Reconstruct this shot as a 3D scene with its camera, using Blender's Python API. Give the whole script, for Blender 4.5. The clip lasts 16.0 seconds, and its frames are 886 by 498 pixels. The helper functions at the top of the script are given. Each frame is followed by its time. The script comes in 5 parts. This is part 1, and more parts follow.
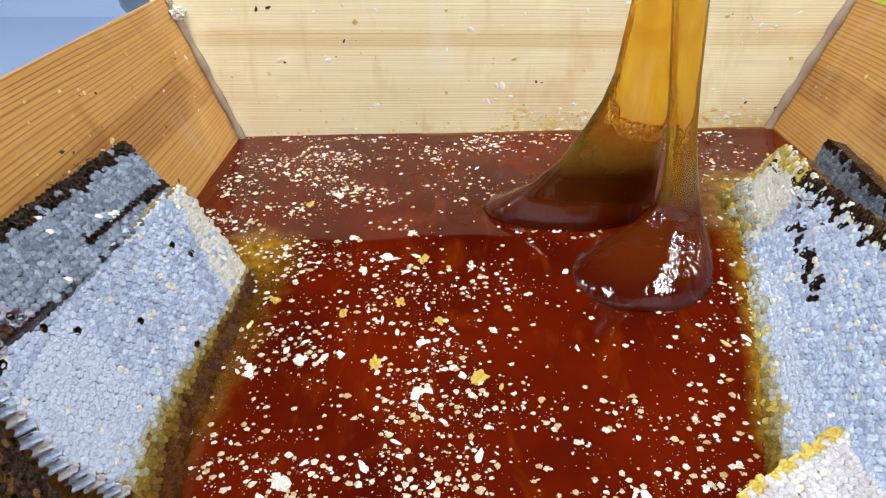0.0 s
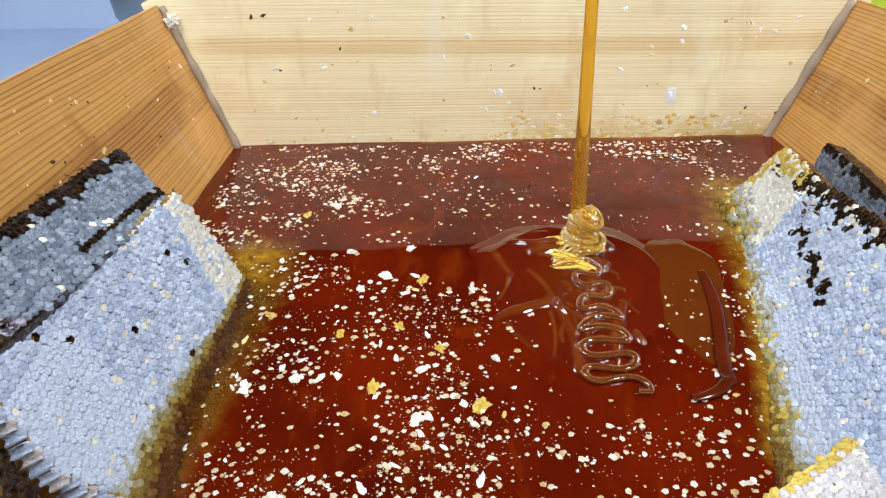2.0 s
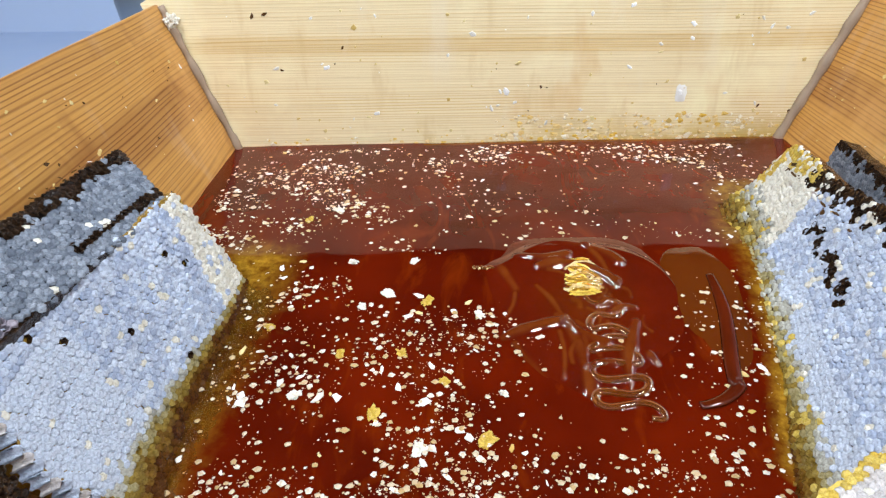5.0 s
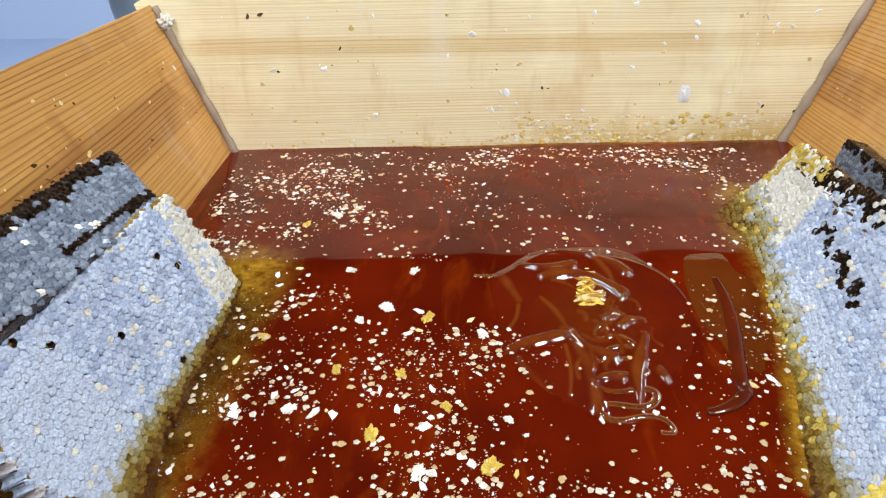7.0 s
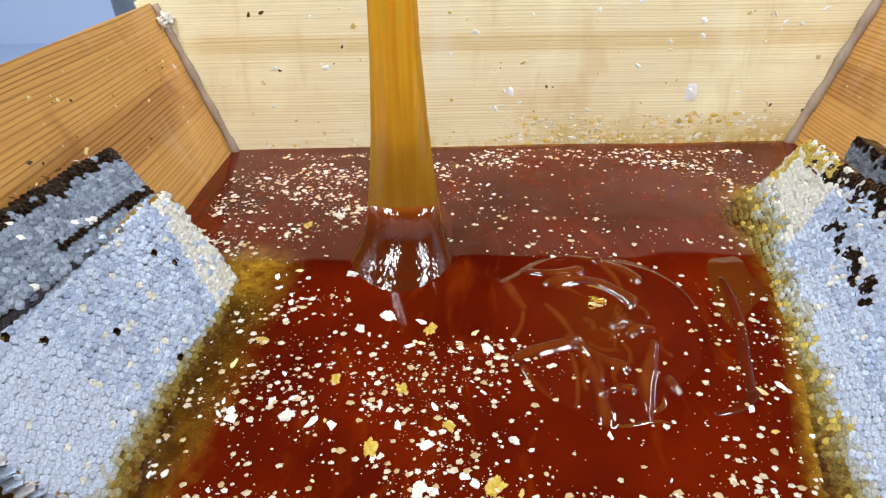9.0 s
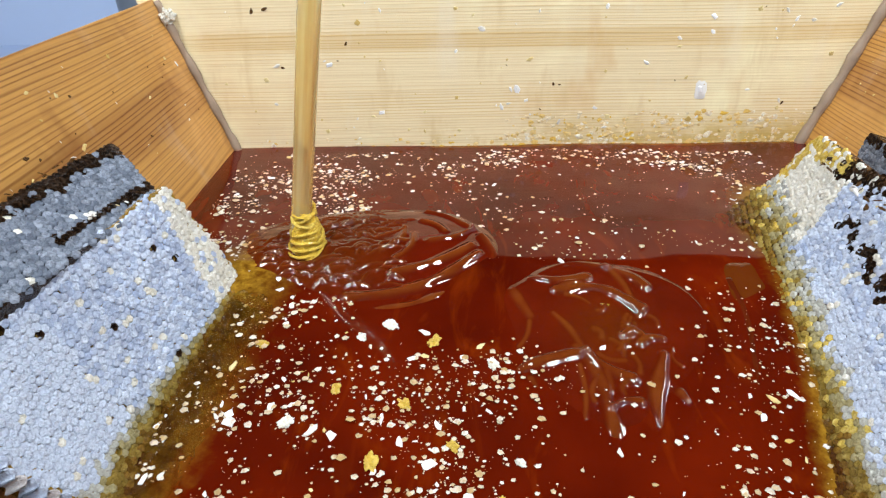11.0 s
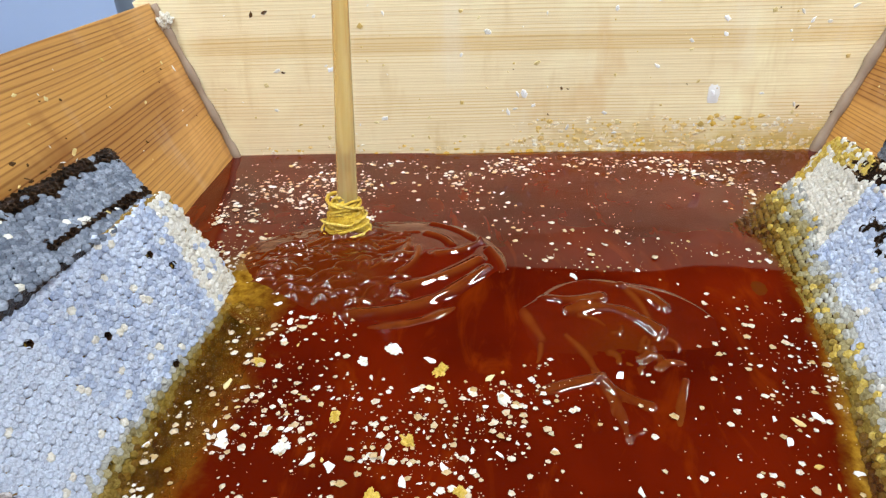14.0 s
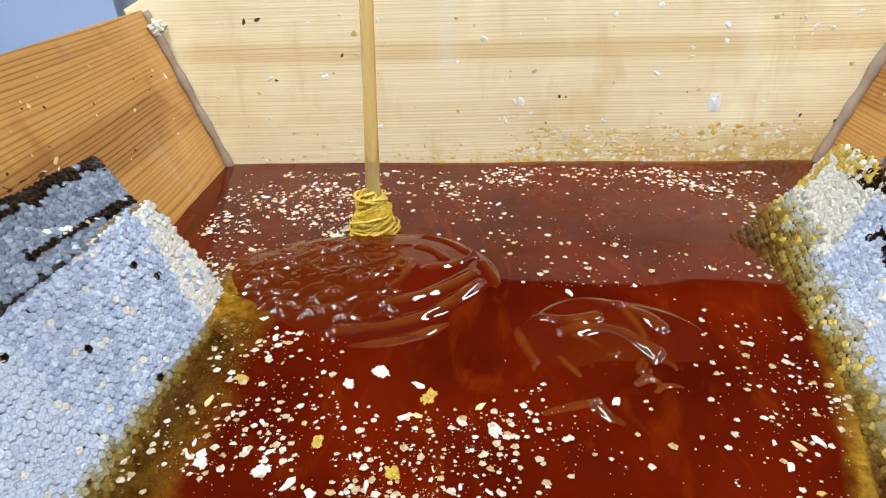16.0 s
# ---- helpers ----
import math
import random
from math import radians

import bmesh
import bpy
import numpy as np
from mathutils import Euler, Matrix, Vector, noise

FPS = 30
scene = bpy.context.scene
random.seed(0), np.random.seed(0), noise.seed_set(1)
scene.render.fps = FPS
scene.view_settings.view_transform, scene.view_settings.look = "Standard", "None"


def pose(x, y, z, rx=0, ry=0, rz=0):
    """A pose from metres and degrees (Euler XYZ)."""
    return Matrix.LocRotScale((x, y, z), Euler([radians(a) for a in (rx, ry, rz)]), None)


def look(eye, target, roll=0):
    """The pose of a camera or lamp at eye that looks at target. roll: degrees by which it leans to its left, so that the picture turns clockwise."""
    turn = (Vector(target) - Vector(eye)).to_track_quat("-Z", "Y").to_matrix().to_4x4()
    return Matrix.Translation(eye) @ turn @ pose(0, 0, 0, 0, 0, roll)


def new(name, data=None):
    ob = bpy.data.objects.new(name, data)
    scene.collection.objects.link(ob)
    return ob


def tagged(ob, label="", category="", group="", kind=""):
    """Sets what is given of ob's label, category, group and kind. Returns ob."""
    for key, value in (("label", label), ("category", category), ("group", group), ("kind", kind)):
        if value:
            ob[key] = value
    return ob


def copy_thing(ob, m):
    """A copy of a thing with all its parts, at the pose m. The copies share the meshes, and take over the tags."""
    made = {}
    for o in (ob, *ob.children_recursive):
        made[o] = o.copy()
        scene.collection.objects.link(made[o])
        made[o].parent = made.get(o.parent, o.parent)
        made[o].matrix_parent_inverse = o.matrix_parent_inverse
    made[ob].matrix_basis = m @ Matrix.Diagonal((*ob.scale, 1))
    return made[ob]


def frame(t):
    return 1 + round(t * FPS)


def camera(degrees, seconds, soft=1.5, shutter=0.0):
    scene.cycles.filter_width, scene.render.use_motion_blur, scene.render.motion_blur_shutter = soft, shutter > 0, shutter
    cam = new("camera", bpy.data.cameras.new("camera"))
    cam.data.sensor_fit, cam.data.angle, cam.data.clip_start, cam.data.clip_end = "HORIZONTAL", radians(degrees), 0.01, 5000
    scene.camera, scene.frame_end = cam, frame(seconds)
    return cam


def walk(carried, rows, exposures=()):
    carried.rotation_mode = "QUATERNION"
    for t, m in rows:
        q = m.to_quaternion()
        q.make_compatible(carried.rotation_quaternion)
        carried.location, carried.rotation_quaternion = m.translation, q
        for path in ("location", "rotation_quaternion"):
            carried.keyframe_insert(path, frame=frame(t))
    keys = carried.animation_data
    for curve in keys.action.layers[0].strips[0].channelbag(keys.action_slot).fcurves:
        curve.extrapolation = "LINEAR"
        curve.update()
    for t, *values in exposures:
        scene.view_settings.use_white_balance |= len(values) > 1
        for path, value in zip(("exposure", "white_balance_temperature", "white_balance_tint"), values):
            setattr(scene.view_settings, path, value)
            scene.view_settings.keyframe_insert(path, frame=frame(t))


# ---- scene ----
# ---------------------------------------------------------------- camera
cam = camera(68.15, 16.0, soft=1.25)
# seconds, eye x y z, then turn to the left, tilt up and lean in degrees
PATH = [
    (0.0, -0.0689, -0.7740, 0.2968, 0.34, -31.19, -0.16),
    (0.5, -0.0653, -0.7707, 0.2978, 0.43, -31.05, -0.21),
    (1.0, -0.0683, -0.7681, 0.2940, 0.12, -30.66, -0.27),
    (1.5, -0.0667, -0.7680, 0.2901, 0.26, -30.32, -0.43),
    (2.0, -0.0706, -0.7654, 0.2921, 0.06, -30.46, -0.48),
    (2.5, -0.0695, -0.7633, 0.2927, 0.30, -30.57, -0.59),
    (3.0, -0.0732, -0.7613, 0.2901, 0.16, -30.50, -0.65),
    (3.5, -0.0720, -0.7574, 0.2911, 0.34, -30.71, -0.72),
    (4.0, -0.0691, -0.7558, 0.2886, 0.63, -30.63, -0.89),
    (6.5, -0.0686, -0.7409, 0.2795, 0.68, -29.87, -1.12),
    (7.0, -0.0705, -0.7389, 0.2751, 0.59, -29.77, -1.14),
    (7.5, -0.0681, -0.7378, 0.2725, 0.85, -29.67, -1.22),
    (8.0, -0.0710, -0.7364, 0.2697, 0.71, -29.48, -1.19),
    (8.5, -0.0698, -0.7335, 0.2695, 0.87, -29.52, -1.26),
    (9.0, -0.0707, -0.7318, 0.2661, 0.89, -29.36, -1.29),
    (11.5, -0.0705, -0.7203, 0.2551, 1.48, -29.06, -1.48),
    (12.0, -0.0735, -0.7176, 0.2507, 1.44, -28.74, -1.56),
    (12.5, -0.0733, -0.7145, 0.2496, 1.57, -28.66, -1.61),
    (13.0, -0.0737, -0.7112, 0.2480, 1.68, -28.51, -1.66),
    (13.5, -0.0725, -0.7080, 0.2480, 1.80, -28.47, -1.66),
    (14.0, -0.0744, -0.7033, 0.2454, 1.60, -28.18, -1.69),
    (14.5, -0.0738, -0.6994, 0.2448, 1.56, -27.97, -1.68),
    (15.0, -0.0735, -0.6957, 0.2431, 1.48, -27.71, -1.63),
    (15.5, -0.0699, -0.6902, 0.2416, 1.62, -27.55, -1.71),
    (16.0, -0.0657, -0.6901, 0.2404, 1.97, -27.40, -1.76),
]


def eye_pose(x, y, z, left, up, lean):
    a, b = radians(left), radians(up)
    ahead = Vector((-math.sin(a) * math.cos(b), math.cos(a) * math.cos(b), math.sin(b)))
    return look((x, y, z), Vector((x, y, z)) + ahead, lean)


walk(cam, [(t, eye_pose(*row)) for t, *row in PATH])

# ---------------------------------------------------------------- light
FLOOR, CEILING = -0.46, 2.55
world = bpy.data.worlds.new("room_air")
world.use_nodes = True
world.node_tree.nodes["Background"].inputs[0].default_value = (0.62, 0.72, 0.9, 1)
world.node_tree.nodes["Background"].inputs[1].default_value = 0.1
scene.world = world
scene.view_settings.exposure = 0.0
LAMPS = [(-1.15, -1.2), (1.15, -1.2), (-2.4, -0.1), (2.4, -0.1)]


def ceiling_lamp(x, y, watts):
    d = bpy.data.lights.new("ceiling_lamp", "AREA")
    d.shape, d.size, d.size_y, d.energy, d.color = "RECTANGLE", 0.16, 1.1, watts, (0.90, 0.955, 1.0)
    o = new("ceiling_lamp", d)
    o.matrix_world = pose(x, y, CEILING - 0.075)
    return o


for lx, ly in LAMPS:
    ceiling_lamp(lx, ly, 62 if ly < -1 else 42)


# ---------------------------------------------------------------- materials
class Nodes:
    """A small helper that adds nodes to one material."""

    def __init__(self, name, rough=0.5, ior=1.45):
        self.m = bpy.data.materials.new(name)
        self.m.use_nodes = True
        self.t = self.m.node_tree
        self.b = self.t.nodes["Principled BSDF"]
        self.b.inputs["Roughness"].default_value = rough
        self.b.inputs["IOR"].default_value = ior
        self.co = self.add("ShaderNodeTexCoord").outputs["Object"]

    def add(self, kind):
        return self.t.nodes.new(kind)

    def attribute(self, name):
        n = self.add("ShaderNodeAttribute")
        n.attribute_name = name
        return n.outputs["Fac"]

    def link(self, a, b):
        self.t.links.new(a, b)

    def fill(self, sock, v):
        if hasattr(v, "is_linked"):
            self.link(v, sock)
        else:
            sock.default_value = v

    def mapped(self, scale, offset=(0, 0, 0)):
        n = self.add("ShaderNodeMapping")
        self.link(self.co, n.inputs["Vector"])
        n.inputs["Scale"].default_value, n.inputs["Location"].default_value = scale, offset
        return n.outputs[0]

    def noise(self, scale, detail=3.0, rough=0.55, vec=None, distort=0.0):
        n = self.add("ShaderNodeTexNoise")
        self.link(vec or self.co, n.inputs["Vector"])
        n.inputs["Scale"].default_value, n.inputs["Detail"].default_value = scale, detail
        n.inputs["Roughness"].default_value, n.inputs["Distortion"].default_value = rough, distort
        return n.outputs[0]

    def ramp(self, fac, *stops):
        n = self.add("ShaderNodeValToRGB")
        self.fill(n.inputs[0], fac)
        e = n.color_ramp.elements
        while len(e) < len(stops):
            e.new(0.5)
        for el, (p, c) in zip(e, stops):
            el.position = p
            el.color = (*c, 1) if hasattr(c, "__len__") else (c, c, c, 1)
        return n.outputs[0]

    def mix(self, fac, a, b, how="MIX"):
        n = self.add("ShaderNodeMix")
        n.data_type, n.blend_type = "RGBA", how
        self.fill(n.inputs[0], fac)
        for i, v in ((6, a), (7, b)):
            self.fill(n.inputs[i], v if hasattr(v, "is_linked") else (*v, 1))
        return n.outputs[2]

    def math(self, how, a, b=0.0):
        n = self.add("ShaderNodeMath")
        n.operation = how
        self.fill(n.inputs[0], a), self.fill(n.inputs[1], b)
        return n.outputs[0]

    def island(self):
        return self.add("ShaderNodeNewGeometry").outputs["Random Per Island"]

    def chance(self):
        return self.add("ShaderNodeObjectInfo").outputs["Random"]

    def bump(self, height, strength, dist=0.001):
        n = self.add("ShaderNodeBump")
        n.inputs["Strength"].default_value, n.inputs["Distance"].default_value = strength, dist
        self.link(height, n.inputs["Height"])
        self.link(n.outputs[0], self.b.inputs["Normal"])

    def done(self, color, rough=None):
        self.fill(self.b.inputs["Base Color"], color if hasattr(color, "is_linked") else (*color, 1))
        if rough is not None:
            self.fill(self.b.inputs["Roughness"], rough)
        return self.m


def wood(name, light, mid, dark, along, seed, waves=0.012, pitch=1150.0, band=(0.112, 0.010, 0.9), least=0.10):
    """Sawn softwood, its rings running along the board."""
    n = Nodes(name, 0.45)
    stretch = [14.0, 14.0, 60.0]
    stretch["xyz".index(along)] = 1.2
    wob = n.noise(1.0, 3, 0.5, n.mapped(stretch, (seed, seed, seed)))
    sep = n.add("ShaderNodeSeparateXYZ")
    n.link(n.co, sep.inputs[0])
    h = n.math("ADD", sep.outputs[2], n.math("MULTIPLY", n.noise(3.0, 2, 0.5, n.mapped((0.6, 0.6, 2), (seed * 2, 0, 0))), waves))
    h = n.math("ADD", h, n.math("MULTIPLY", wob, 0.0035))
    h = n.math("ADD", h, n.math("MULTIPLY", n.noise(1.0, 2, 0.6, n.mapped((0.05, 0.05, 30), (seed, 1, 2))), 0.022))
    rings = n.math("SINE", n.math("MULTIPLY", h, pitch))
    rings = n.ramp(rings, (0.0, 0.0), (0.55, 0.25), (0.95, 1.0))
    group = n.ramp(n.noise(1.0, 3, 0.6, n.mapped((0.8, 0.8, 18), (seed, 3, seed))), (0.40, least), (0.66, 0.85))
    # a band of dense late wood
    level_h = n.math("ADD", sep.outputs[2], n.math("MULTIPLY", n.noise(1.0, 2, 0.5, n.mapped((2, 2, 5), (0, seed, 0))), waves * 1.5))
    off = n.math("DIVIDE", n.math("ABSOLUTE", n.math("SUBTRACT", level_h, band[0] + waves * 0.75)), band[1])
    dense = n.ramp(off, (0.6, 1.0), (1.3, 0.0))
    group = n.math("MAXIMUM", group, dense)
    col = n.mix(n.math("MULTIPLY", dense, band[2]), light, [0.55 * a + 0.45 * b for a, b in zip(light, mid)])
    col = n.mix(n.math("MULTIPLY", rings, group), col, mid)
    fine = n.noise(1.0, 4, 0.7, n.mapped([4 if a == along else 420 for a in "xyz"]))
    col = n.mix(n.ramp(fine, (0.45, 0.0), (0.75, 0.55)), col, dark)
    stain = n.ramp(n.noise(7.0, 4, 0.6), (0.52, 0.0), (0.72, 0.5))
    col = n.mix(stain, col, [min(1, c * 1.25 + 0.06) for c in light])
    smear = n.ramp(n.noise(16.0, 3, 0.6, n.mapped((1, 1, 0.5), (4, seed, 1))), (0.6, 0.0), (0.8, 0.6))
    col = n.mix(smear, col, [c * f for c, f in zip(mid, (0.95, 0.75, 0.45))])
    if along == "x":
        wet = n.math("MULTIPLY", n.ramp(n.math("MULTIPLY", sep.outputs[2], 10.0), (0.0, 1.0), (0.30, 0.0)), n.ramp(n.math("ADD", n.noise(26, 4, 0.6), n.math("MULTIPLY", sep.outputs[0], 0.9)), (0.45, 0.0), (0.75, 0.8)))
        col = n.mix(wet, col, (0.52, 0.33, 0.05))
    # wiped and rubbed patches across the grain
    rub = n.noise(1.0, 4, 0.65, n.mapped((22, 22, 5), (seed, 7, seed)))
    col = n.mix(n.ramp(rub, (0.56, 0.0), (0.72, 0.32 if along == "x" else 0.2)), col, [min(0.9, 0.55 * c + 0.36) for c in light])
    col = n.mix(n.ramp(rub, (0.28, 0.5), (0.42, 0.0)), col, [c * f for c, f in zip(light, (0.72, 0.60, 0.42))])
    n.bump(n.math("ADD", fine, rings), 0.25, 0.0006)
    return n.done(col, n.ramp(n.noise(20, 3), (0.3, 0.28), (0.7, 0.55)))


PALE_WOOD = wood("pale_pine", (0.84, 0.71, 0.45), (0.62, 0.41, 0.15), (0.60, 0.44, 0.22), "x", 1.3, 0.010, 1900.0, (0.112, 0.012, 1.0), 0.22)
RED_WOOD = wood("orange_pine", (0.58, 0.30, 0.075), (0.20, 0.060, 0.009), (0.30, 0.115, 0.022), "y", 5.1, 0.022, 1500.0, (0.068, 0.026, 1.0), 0.42)


def plain(name, color, rough, vary=0.15, scale=12.0, relief=0.15, metal=0.0):
    n = Nodes(name, rough)
    a, b = [c * (1 - vary) for c in color], [min(1, c * (1 + vary)) for c in color]
    n.bump(n.noise(scale * 12, 3), relief, 0.001)
    n.b.inputs["Metallic"].default_value = metal
    return n.done(n.mix(n.noise(scale, 4, 0.6), a, b), n.ramp(n.noise(scale * 2, 2), (0.3, rough * 0.8), (0.7, min(1, rough * 1.2))))


# caulk, browned to include the shade of the corner
CAULK = plain("dried_caulk", (0.30, 0.22, 0.155), 0.55, 0.3, 60)
WALL_PAINT = plain("cool_wall_paint", (0.50, 0.60, 0.78), 0.7, 0.04, 1.5, 0.05)
# neutral on the unseen walls, so that the honey reflects no blue
SIDE_PAINT = plain("neutral_wall_paint", (0.50, 0.51, 0.53), 0.7, 0.04, 1.5, 0.05)
FLOOR_PAINT = plain("cool_floor", (0.46, 0.57, 0.78), 0.45, 0.06, 2.0, 0.05)
# near black for unseen surfaces that the honey would mirror too brightly
DIMMER_GREY = plain("dimmer_grey", (0.05, 0.05, 0.055), 0.8, 0.1, 1.0, 0.05)
CEIL_PAINT = plain("white_ceiling", (0.75, 0.77, 0.8), 0.8, 0.03, 1.0, 0.05)
STEEL = plain("dull_steel", (0.22, 0.25, 0.28), 0.32, 0.12, 6, 0.05, 0.8)
BLACK_PLASTIC = plain("black_plastic", (0.015, 0.016, 0.02), 0.4, 0.2, 8, 0.05)
LIME_PLASTIC = plain("lime_plastic", (0.42, 0.50, 0.02), 0.4, 0.1, 8, 0.05)
OLIVE_PLASTIC = plain("olive_lid", (0.22, 0.25, 0.10), 0.5, 0.1, 8, 0.05)


def glow(name, strength):
    n = Nodes(name)
    n.b.inputs["Emission Color"].default_value = (0.93, 0.96, 1, 1)
    n.b.inputs["Emission Strength"].default_value = strength
    return n.done((0.9, 0.9, 0.9))


TUBE_GLOW = glow("lit_diffuser", 12.0)


def wax(name, a, b, dirt, rough, amount=0.5):
    n = Nodes(name, rough, 1.44)
    col = n.mix(n.island(), a, b)
    spots = n.ramp(n.noise(90.0, 4, 0.65), (0.5, 0.0), (0.75, amount))
    col = n.mix(spots, col, dirt)
    veins = n.ramp(n.noise(340.0, 3, 0.6, None, 1.0), (0.40, 0.45), (0.55, 0.0))
    col = n.mix(veins, col, dirt)
    n.bump(n.math("ADD", n.noise(900.0, 3, 0.7), n.math("MULTIPLY", n.noise(330.0, 3, 0.6, None, 1.5), 1.6)), 0.85, 0.0011)
    return n.done(col, n.ramp(n.noise(300, 2), (0.3, rough * 0.5), (0.7, rough * 1.3)))


WHITE_WAX = wax("white_cappings", (0.45, 0.54, 0.73), (0.75, 0.83, 0.96), (0.30, 0.34, 0.48), 0.18, 0.55)
CREAM_WAX = wax("cream_cappings", (0.80, 0.78, 0.70), (0.91, 0.89, 0.82), (0.60, 0.52, 0.36), 0.3, 0.4)
PINK_WAX = wax("pinkish_cappings", (0.58, 0.56, 0.58), (0.74, 0.70, 0.71), (0.46, 0.38, 0.32), 0.3, 0.5)
GREY_WAX = wax("grey_wet_cappings", (0.13, 0.155, 0.20), (0.31, 0.35, 0.42), (0.07, 0.08, 0.11), 0.14, 0.7)
LILAC_WAX = wax("lilac_comb", (0.27, 0.24, 0.30), (0.40, 0.36, 0.42), (0.14, 0.11, 0.13), 0.3, 0.6)
AMBER_WAX = wax("honey_soaked_wax", (0.31, 0.17, 0.016), (0.55, 0.37, 0.065), (0.16, 0.07, 0.006), 0.16, 0.7)
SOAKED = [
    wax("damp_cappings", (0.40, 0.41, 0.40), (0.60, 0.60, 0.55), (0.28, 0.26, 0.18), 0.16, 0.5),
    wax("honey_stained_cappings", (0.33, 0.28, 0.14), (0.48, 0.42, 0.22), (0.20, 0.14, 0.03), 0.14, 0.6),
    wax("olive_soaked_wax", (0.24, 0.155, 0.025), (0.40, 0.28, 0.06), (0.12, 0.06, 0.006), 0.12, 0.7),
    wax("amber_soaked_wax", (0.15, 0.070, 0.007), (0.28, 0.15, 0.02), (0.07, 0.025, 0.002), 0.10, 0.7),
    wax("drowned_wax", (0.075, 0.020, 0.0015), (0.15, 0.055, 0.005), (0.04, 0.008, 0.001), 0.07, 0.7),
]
YELLOW_WAX = wax("yellow_wax", (0.62, 0.42, 0.06), (0.75, 0.58, 0.14), (0.40, 0.22, 0.02), 0.3, 0.5)
DARK_WAX = wax("dark_old_wax", (0.012, 0.008, 0.006), (0.035, 0.018, 0.010), (0.09, 0.04, 0.012), 0.22, 0.3)
BROWN_WAX = wax("brown_wax", (0.10, 0.045, 0.012), (0.22, 0.10, 0.025), (0.03, 0.012, 0.005), 0.25, 0.4)


def flake_wax(name, a, b):
    n = Nodes(name, 0.4)
    n.bump(n.noise(400, 3), 0.3, 0.0005)
    return n.done(n.mix(n.chance(), a, b))


FLAKE = flake_wax("wax_flake_white", (0.66, 0.63, 0.57), (0.90, 0.91, 0.92))
FLAKE_YELLOW = flake_wax("wax_flake_yellow", (0.55, 0.36, 0.08), (0.72, 0.60, 0.30))
DEBRIS = wax("golden_wax_debris", (0.80, 0.52, 0.07), (0.95, 0.92, 0.78), (0.66, 0.36, 0.04), 0.25, 0.3)
SPECK = wax("wax_specks", (0.55, 0.38, 0.16), (0.90, 0.87, 0.80), (0.5, 0.3, 0.1), 0.4, 0.3)


def honey_pool_material():
    n = Nodes("deep_honey", 0.05, 1.45)
    n.b.inputs["Specular IOR Level"].default_value = 0.24
    att = n.attribute("shallow")
    deep = n.mix(n.ramp(n.noise(9, 3, 0.5), (0.35, 0.0), (0.65, 1.0)), (0.050, 0.0026, 0.0003), (0.100, 0.0064, 0.0005))
    streak = n.ramp(n.noise(30, 4, 0.6, n.mapped((1.0, 0.35, 1)), 1.5), (0.55, 0.0), (0.75, 0.5))
    deep = n.mix(streak, deep, (0.17, 0.022, 0.001))
    shallow = n.mix(n.ramp(n.noise(70, 4, 0.7), (0.35, 0.0), (0.65, 1.0)), (0.11, 0.045, 0.003), (0.40, 0.22, 0.02))
    ragged = n.math("MULTIPLY", n.math("SUBTRACT", n.noise(55, 5, 0.7, None, 0.6), 0.5), 0.55)
    fac = n.math("MULTIPLY", n.ramp(n.math("ADD", att, ragged), (0.12, 0.0), (1.0, 1.0)), n.ramp(n.noise(130, 4, 0.7), (0.35, 0.55), (0.6, 1.0)))
    n.bump(n.noise(14, 2, 0.5), 0.05, 0.004)
    thin = n.attribute("clear")
    n.link(n.ramp(n.math("MULTIPLY", n.math("ADD", thin, ragged), n.ramp(thin, (0.05, 0.0), (0.3, 1.0))), (0.25, 1.0), (0.80, 0.14)), n.b.inputs["Alpha"])
    return n.done(n.mix(fac, deep, shallow))


HONEY = honey_pool_material()


def clear_honey(name, color, rough=0.02, deep=(0.050, 0.0045, 0.0006), clear=0.9):
    """Honey that is clear where it runs thin and darkens where the body is thick."""
    n = Nodes(name, rough, 1.48)
    n.b.inputs["Specular IOR Level"].default_value = 0.4
    thick = n.attribute("thick")
    n.link(n.ramp(thick, (0.0, clear), (0.25, 0.7 * clear), (0.75, 0.03)), n.b.inputs["Transmission Weight"])
    tone = n.mix(n.ramp(n.noise(1.0, 3, 0.6, n.mapped((150, 150, 6))), (0.4, 0.0), (0.65, 0.7)), color, [c * f for c, f in zip(color, (0.85, 0.62, 0.4))])
    n.bump(n.noise(1.0, 3, 0.55, n.mapped((110, 110, 8))), 0.5, 0.002)
    tone = n.mix(n.ramp(thick, (0.02, 0.0), (0.3, 1.0)), tone, (0.17, 0.030, 0.002))
    return n.done(n.mix(n.ramp(thick, (0.2, 0.0), (0.8, 1.0)), tone, deep))


STREAM_HONEY = clear_honey("clear_amber_honey", (0.95, 0.64, 0.085), clear=0.95)
COLUMN_HONEY = clear_honey("streaky_amber_honey", (0.84, 0.47, 0.035), 0.03, (0.06, 0.009, 0.001), 0.6)
GOLD_HONEY = clear_honey("golden_thin_honey", (0.94, 0.60, 0.07), clear=0.85)
PALE_HONEY = clear_honey("pale_thin_honey", (0.93, 0.78, 0.38), clear=0.68)


